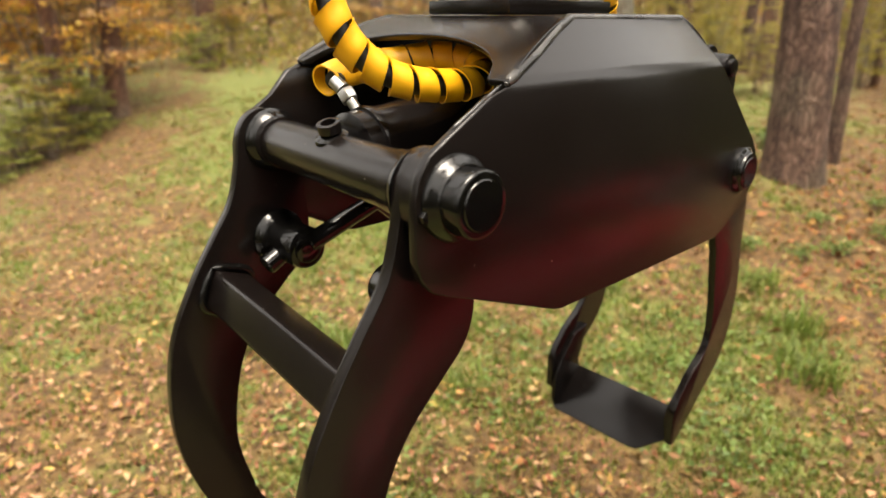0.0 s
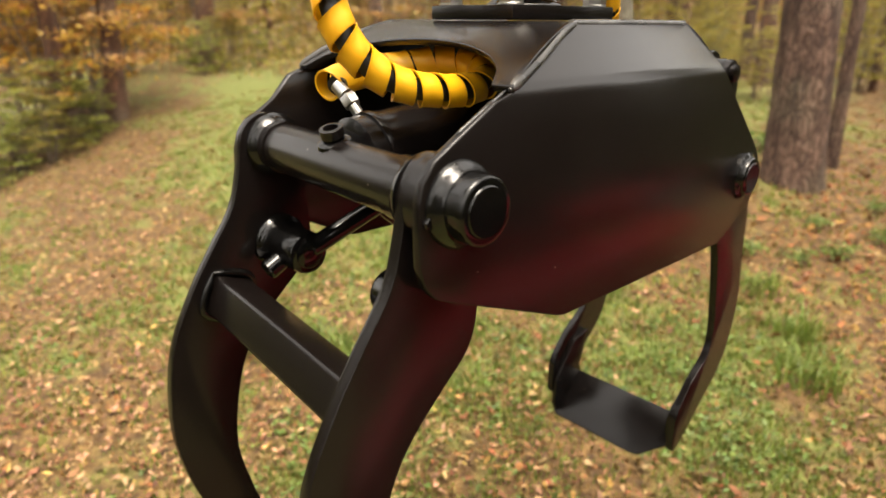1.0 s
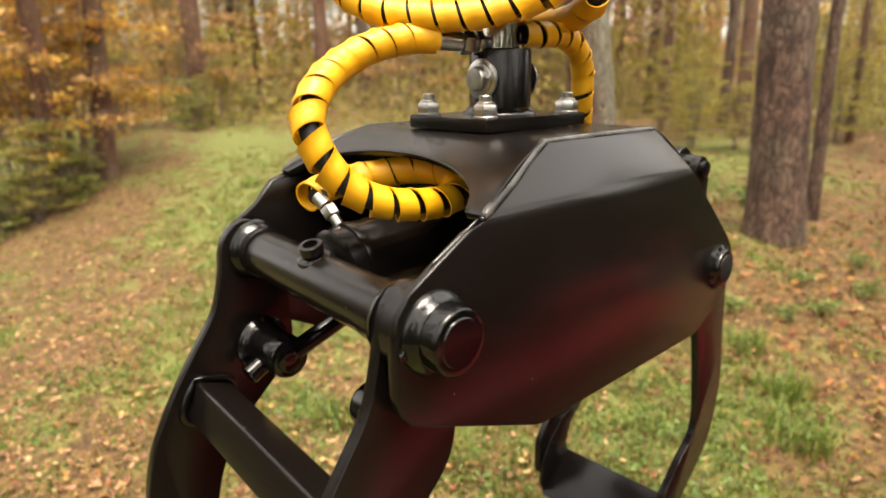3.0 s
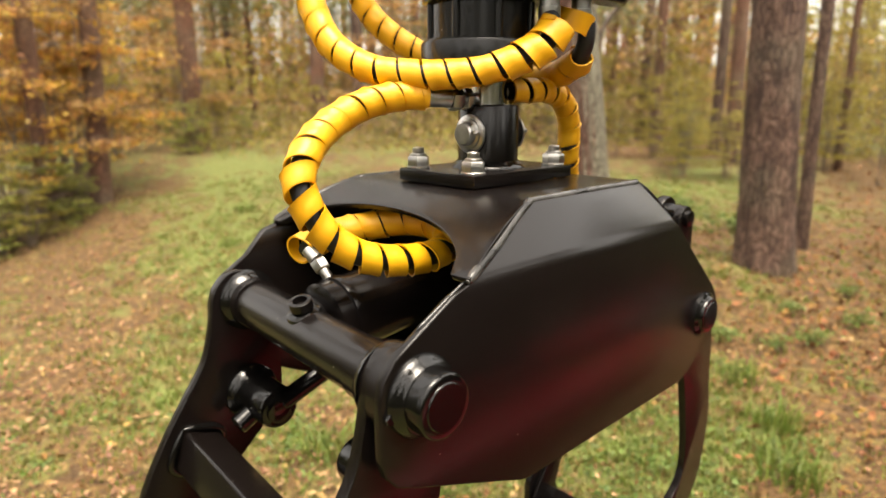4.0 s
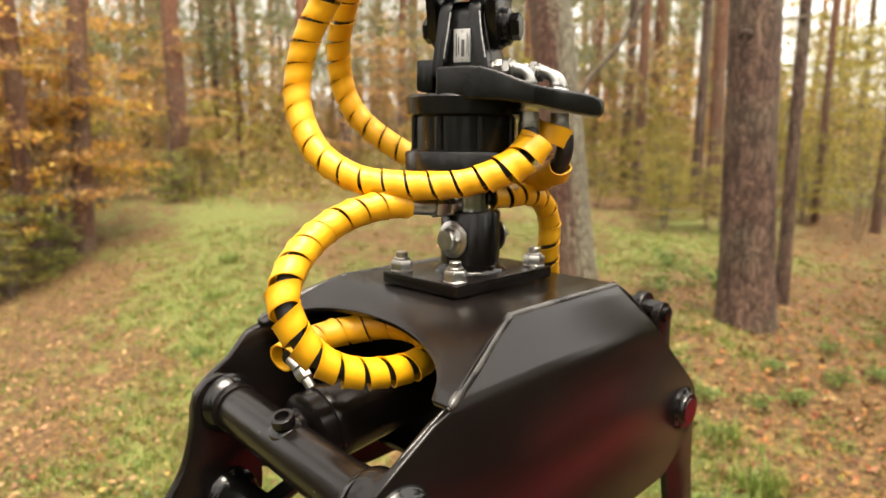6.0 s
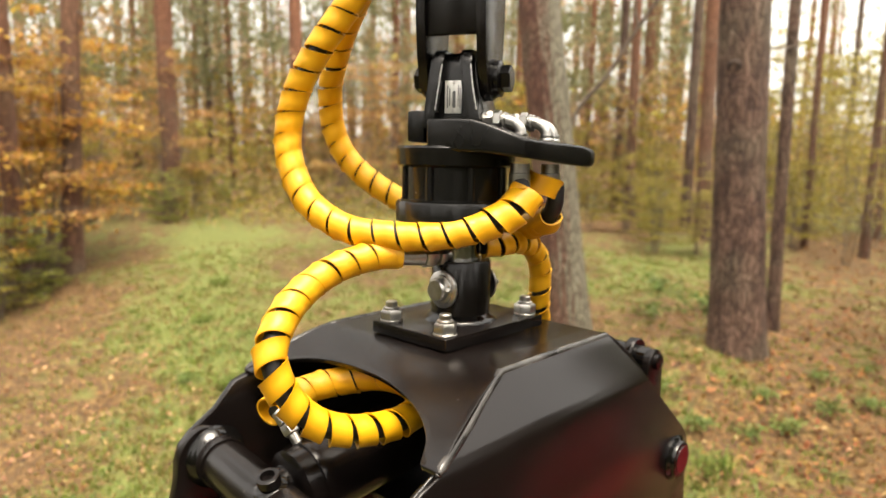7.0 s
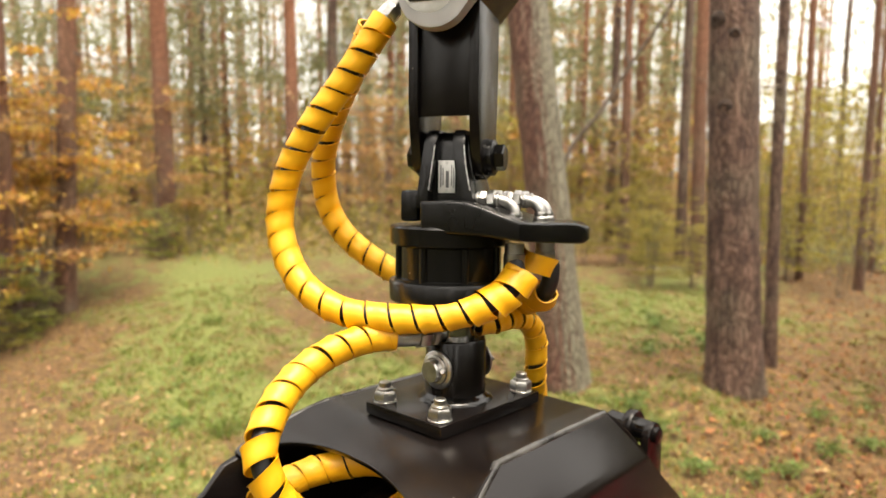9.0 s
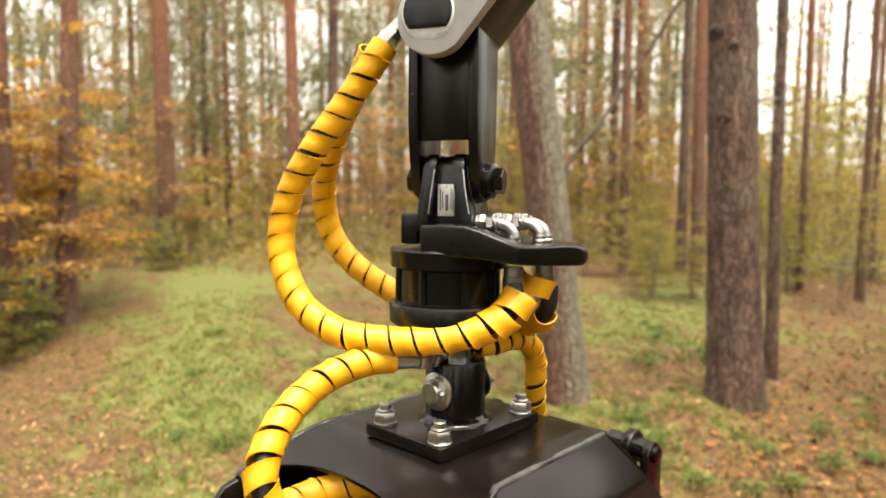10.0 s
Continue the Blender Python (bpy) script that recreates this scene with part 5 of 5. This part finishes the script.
bushes = [shrub(31, GOLD, "golden autumn sapling at the forest edge", 2.4, 6, 8, 70, 0.025, 0.26), shrub(32, LIME, "yellow-green autumn shrub at the forest edge", 2.0, 7, 7, 60, 0.026), shrub(33, GREEN, "green shrub at the forest edge", 1.2, 9, 8, 34, 0.026, 0.08),
          shrub(34, RUST, "loose orange-leaved sapling among pines", 2.9, 5, 9, 60, 0.026, 0.22), shrub(35, LIME, "tall yellow-leaved sapling among pines", 3.6, 4, 9, 55, 0.028)]
sites = [(1.55, 7.6, 0, 1.3), (1.1, 7.3, 3, 1.15), (1.3, 8.2, 0, 1.15), (3.7, 9.6, 2, 0.7), (4.3, 9.9, 1, 0.6), (5.2, 10.6, 2, 0.6), (6.5, 10.4, 1, 0.55), (7.0, 3.0, 1, 0.5), (7.35, 2.6, 1, 0.42), (7.7, 3.35, 1, 0.6), (7.1, 2.3, 4, 0.36), (0.85, 7.7, 0, 1.2), (1.5, 8.3, 3, 1.15), (0.75, 6.7, 1, 0.5), (0.5, 6.8, 2, 0.75), (1.35, 7.2, 2, 0.5), (0.15, 6.6, 2, 0.66), (1.0, 7.0, 2, 0.8), (2.9, 10.6, 1, 0.9), (2.0, 9.6, 0, 1.1), (4.3, 11.6, 2, 0.7), (5.6, 12.6, 1, 0.7), (6.4, 11.8, 2, 0.6),
         (8.3, 4.1, 1, 0.62), (7.9, 4.5, 1, 0.5), (8.9, 3.9, 2, 0.7), (9.6, 4.3, 1, 0.75), (9.3, 2.4, 4, 0.7), (9.8, 1.2, 4, 0.75), (8.2, 1.15, 4, 0.62), (8.8, 1.9, 1, 0.6), (10.4, 2.2, 4, 0.9), (12.5, 3.5, 1, 1.2), (13, 2.0, 4, 1.1), (11.6, 1.0, 3, 0.8)]
for _ in range(95):
    d, a = rng.uniform(12, 34), VIEW + rng.uniform(-radians(40), radians(40))
    sites.append((-0.7 + d * math.cos(a), -0.65 + d * math.sin(a), rng.choice((0, 1, 1, 1, 2, 3, 3, 4, 4)), rng.uniform(0.6, 1.3)))
# Shrubs out of view, added to the same dark reflections.
for _ in range(46):
    d, a = rng.uniform(6, 14), VIEW + rng.uniform(radians(50), radians(310))
    if open_side(a):
        continue
    sites.append((-0.7 + d * math.cos(a), -0.65 + d * math.sin(a), rng.choice((1, 2, 2, 4)), rng.uniform(0.9, 1.6)))
seen = set()
for x, y, k, s in sites:
    m = Matrix.LocRotScale((x, y, ground_z(x, y)), Euler((0, 0, rng.uniform(0, 6.3))), None)
    if k in seen:
        o = copy_thing(bushes[k], m)
    else:
        seen.add(k)
        o = bushes[k]
        o.matrix_basis = m
    o.scale = (s, s, s)


def far_woods(seed, count, label):
    """Thin trunks beyond those that can be told apart."""
    rng = random.Random(seed)
    v, f = [], []
    for _ in range(count):
        d, a = rng.uniform(30, 75), VIEW + rng.uniform(-radians(44), radians(44))
        if a < radians(22) and rng.random() < 0.75:
            continue
        x, y = d * math.cos(a), d * math.sin(a)
        r, h, z0 = rng.uniform(0.07, 0.15), rng.uniform(12, 20), 0.7
        lx, ly = rng.gauss(0, 0.2), rng.gauss(0, 0.2)
        k = len(v)
        for z, q, w in ((z0, r, 0), (z0 + h * 0.5, r * 0.8, 0.5), (z0 + h, r * 0.3, 1)):
            v += [(x + lx * w + q * math.cos(i * math.pi / 3), y + ly * w + q * math.sin(i * math.pi / 3), z) for i in range(6)]
        for j in (0, 6):
            f += [(k + j + i, k + j + (i + 1) % 6, k + j + 6 + (i + 1) % 6, k + j + 6 + i) for i in range(6)]
    return tagged(from_arrays("far_woods", v, f, RED_BARK), label, "woods", kind="stuff")


far_woods(51, 280, "distant pine trunks in hazy autumn forest")


def far_foliage(seed, count, mat, label, low, high, near=30, far=70, size=0.12, per=60, span=(1, 89)):
    rng = random.Random(seed)
    centres = []
    for _ in range(count):
        d, a = rng.uniform(near, far), radians(rng.uniform(*span))
        centres.append(((d * math.cos(a), d * math.sin(a), 0.6 + rng.uniform(low, high)), rng.uniform(0.5, 1.2)))
    v, f = leaf_cloud(rng, centres, per, size, 0.8, 0.5)
    return tagged(from_arrays("far_foliage", v, f, mat), label, "foliage", kind="stuff")


DRY_LEAF = material("dry_brown_leaves", (0.34, 0.225, 0.125), 0.7, vary=0.4, translucent=0.5)
far_foliage(61, 420, LIME, "distant yellow-green undergrowth between pines", 0, 2.6, near=16, size=0.10)
far_foliage(62, 170, GOLD, "distant golden undergrowth between pines", 0, 2.8, near=16, size=0.10)
far_foliage(64, 420, DRY_LEAF, "distant withered brown undergrowth between pines", 0, 2.8, near=16, size=0.10)
far_foliage(66, 190, LIME, "low yellow-green undergrowth among the pines", 0, 0.7, near=11, far=20, size=0.05)
far_foliage(67, 150, DRY_LEAF, "low withered undergrowth among the pines", 0, 0.8, near=11, far=20, size=0.05)
far_foliage(68, 90, LIME, "knee-high yellow-green growth along the edge of the clearing", -0.05, 0.22, near=9.6, far=12.5, size=0.035, span=(38, 66))
far_foliage(69, 90, DRY_LEAF, "knee-high withered growth along the edge of the clearing", -0.05, 0.22, near=9.6, far=12.5, size=0.035, span=(30, 66))


def boughs(seed, count, mat, label, low, high, thin, near=11, far=46, per=20, size=0.075):
    """Sprays of twigs and leaves between the trunks, from head height upwards."""
    rng = random.Random(seed)
    centres = []
    for _ in range(count):
        d, a = rng.uniform(near, far), VIEW + rng.uniform(-radians(42), radians(42))
        rise = low + (high - low) * rng.random()
        if a < radians(18) and rng.random() > thin:
            continue
        c = Vector((d * math.cos(a), d * math.sin(a), 1.6 + d * math.tan(radians(rise))))
        side = Vector((-math.sin(a), math.cos(a), 0)) * rng.uniform(-1, 1) + Vector((0, 0, rng.uniform(-0.2, 0.35)))
        reach = 0.4 + 0.022 * d
        centres += [(tuple(c + side * reach * q), 0.22 + 0.011 * d) for q in (-1.0, -0.3, 0.4, 1.0)]
    v, f = leaf_cloud(rng, centres, per, size, 0.8, 0.4)
    return tagged(from_arrays("boughs", v, f, mat), label, "foliage", kind="stuff")


OLIVE = material("olive_boughs", (0.20, 0.20, 0.095), 0.65, vary=0.4, translucent=0.5)
boughs(71, 380, DRY_LEAF, "brown twiggy boughs high between the pines", 3.0, 21, 0.25, size=0.06)
boughs(72, 2900, OLIVE, "olive pine boughs high in the forest", 5.0, 24, 0.4, near=14, per=24, size=0.06)
boughs(73, 170, LIME, "yellow-green sprays of leaves between the pines", 0.5, 9, 1.0, size=0.06)
boughs(74, 60, GOLD, "golden sprays of leaves between the pines", 0.5, 8, 0.8, size=0.06)

dead = thing("dead_branch", "bare leaning dead branch between pines", "branch")
part("stem", sweep([(4.50, 2.95, 0.45), (4.57, 2.80, 1.50), (4.60, 2.74, 2.16), (4.72, 2.48, 2.55), (4.79, 2.23, 2.96), (4.84, 1.90, 3.42), (4.86, 1.60, 3.95)], lambda s: 0.030 * (1 - 0.6 * s), 10, 6), TWIG, dead)
part("fork", sweep([(4.79, 2.23, 2.96), (4.73, 2.24, 3.25), (4.65, 2.04, 3.85)], lambda s: 0.016 * (1 - 0.6 * s), 8, 6), TWIG, dead)


def weed(seed):
    """A leafy plant a hand or two high."""
    rng = random.Random(seed)
    t = thing("wild_plant", "low leafy green plant on the forest floor", "plant", "forest floor plants")
    for _ in range(9):
        a, h, out = rng.uniform(0, 6.3), rng.uniform(0.08, 0.2), rng.uniform(0.03, 0.16)
        d = Vector((math.cos(a), math.sin(a), 0))
        tip = d * out + Vector((0, 0, h))
        part("stalk", sweep([(0, 0, -0.02), tuple(d * out * 0.4 + Vector((0, 0, h * 0.6))), tuple(tip)], 0.002, 5, 3), HERB, t)
    v, f = leaf_cloud(rng, [((rng.gauss(0, 0.08), rng.gauss(0, 0.08), rng.uniform(0.05, 0.2)), 0.06) for _ in range(14)], 12, 0.022, 0.8, 0.5)
    from_arrays("leaves", v, f, HERB, t)
    return t


first = weed(71)
spots = [(3.1, 1.05), (3.45, 0.55), (3.3, 1.35), (4.4, 1.75), (5.3, 2.1), (2.85, 0.72), (4.9, 1.5), (0.35, 1.9), (1.2, 3.6), (3.2, 0.35), (3.62, 0.22), (4.05, 0.38), (3.95, 0.08), (3.0, 0.48), (4.6, 0.22)]
for k, (x, y) in enumerate(spots):
    m = Matrix.LocRotScale((x, y, ground_z(x, y)), Euler((0, 0, k * 1.7)), None)
    o = first if k == 0 else copy_thing(first, m)
    o.matrix_basis = m
    q = (0.8 + 0.5 * random.Random(k).random()) * (0.46 if x < 3.5 or y < 0.5 else 0.9)
    o.scale = (q * 1.25, q * 1.25, q)


def grass_tuft(seed):
    """A thick bunch of long green blades."""
    rng = random.Random(seed)
    t = thing("grass_tuft", "bright green tuft of long grass on the forest floor", "grass tuft", "grass tufts")
    v, f = [], []
    for _ in range(110):
        a, h, w = rng.uniform(0, 6.3), rng.uniform(0.05, 0.15), rng.uniform(0.002, 0.0035)
        r, lean = 0.10 * rng.random() ** 0.6, rng.uniform(0.02, 0.09)
        b = rng.uniform(0, 6.3)
        x, y, dx, dy = r * math.cos(a), r * math.sin(a), math.cos(b), math.sin(b)
        k = len(v)
        v += [(x - dy * w, y + dx * w, -0.02), (x + dy * w, y - dx * w, -0.02), (x + dx * lean * 0.35 + dy * w, y + dy * lean * 0.35 - dx * w, h * 0.65), (x + dx * lean * 0.35 - dy * w, y + dy * lean * 0.35 + dx * w, h * 0.65), (x + dx * lean, y + dy * lean, h)]
        f += [(k, k + 1, k + 2, k + 3), (k + 3, k + 2, k + 4)]
    from_arrays("foliage", v, f, TUFT, t)
    return t


TUFT = material("fresh_grass", (0.135, 0.190, 0.034), 0.55, vary=0.35, translucent=0.4)
first = grass_tuft(91)
for k, (x, y) in enumerate(((1.92, 0.02), (2.02, 0.10), (2.3, 0.22), (1.62, 0.55), (1.25, 1.3), (0.9, 1.0), (2.55, 0.55), (1.1, 2.5), (1.4, 3.3), (1.8, 4.6), (0.5, 2.2), (2.9, 1.0), (1.95, 1.1), (2.4, 5.4), (0.75, 1.55))):
    m = Matrix.LocRotScale((x, y, ground_z(x, y)), Euler((0, 0, k * 2.1)), None)
    o = first if k == 0 else copy_thing(first, m)
    o.matrix_basis = m
    q = 0.75 + 0.5 * random.Random(k + 40).random()
    o.scale = (q * 1.2, q * 1.2, q * (0.9 if k < 3 else 0.6))


def spruce(seed, h=4.6, spread=1.5):
    """A dense young spruce with boughs down to the ground."""
    rng = random.Random(seed)
    t = thing("unseen_spruce", "unseen young spruce added to darken reflections and shade ground", "tree", "young spruces")
    v, f = trunk_mesh(0.08, h, (0, 0), seed, 20, 12)
    from_arrays("trunk", v, f, BARK, t, True)
    tips = []
    for k in range(90):
        z = 0.25 + (h - 0.5) * (k / 90) ** 1.1
        a, r = k * 2.4, spread * (1 - z / h) + 0.1
        part("bough", sweep([(0, 0, z + 0.1), (0.5 * r * math.cos(a), 0.5 * r * math.sin(a), z + 0.03), (r * math.cos(a), r * math.sin(a), z - 0.12)], lambda s: 0.012 * (1 - 0.8 * s), 5, 2), TWIG, t)
        tips += [((q * r * math.cos(a), q * r * math.sin(a), z - 0.05 * q), 0.22) for q in (0.4, 0.7, 1.0)]
    v, f = leaf_cloud(rng, tips, 22, 0.075, 0.8, 0.4)
    from_arrays("needles", v, f, NEEDLE, t)
    return t


# Unseen spruces, added to darken plate reflections and shade the right-hand ground.
sp = spruce(81)
k = 0
for az, d in ((-36, 4.9), (-52, 4.4), (-44, 5.6), (-25, 6.1), (-60, 5.0), (-12, 7.2), (-30, 7.6), (-48, 7.9), (-3.5, 5.9), (-2.5, 7.6), (-1.0, 9.4), (-72, 5.6), (-84, 5.9), (-104, 5.5), (-125, 6.0), (-148, 5.6), (-172, 6.0), (164, 5.7), (140, 6.3), (120, 6.8), (-75, 8.0), (-115, 8.2), (-155, 8.0)):
    x, y = -0.7 + d * math.cos(radians(az)), -0.65 + d * math.sin(radians(az))
    m = Matrix.LocRotScale((x, y, ground_z(x, y)), Euler((0, 0, k * 1.3)), None)
    o = sp if k == 0 else copy_thing(sp, m)
    o.matrix_basis = m
    o.scale = (0.62, 0.62, 0.95) if -5 < az < 0 else (0.9, 0.9, 1.05) if -40 < az < -20 else (0.9, 0.9, 0.68) if az > -80 and az < 0 else (1, 1, 1)
    k += 1
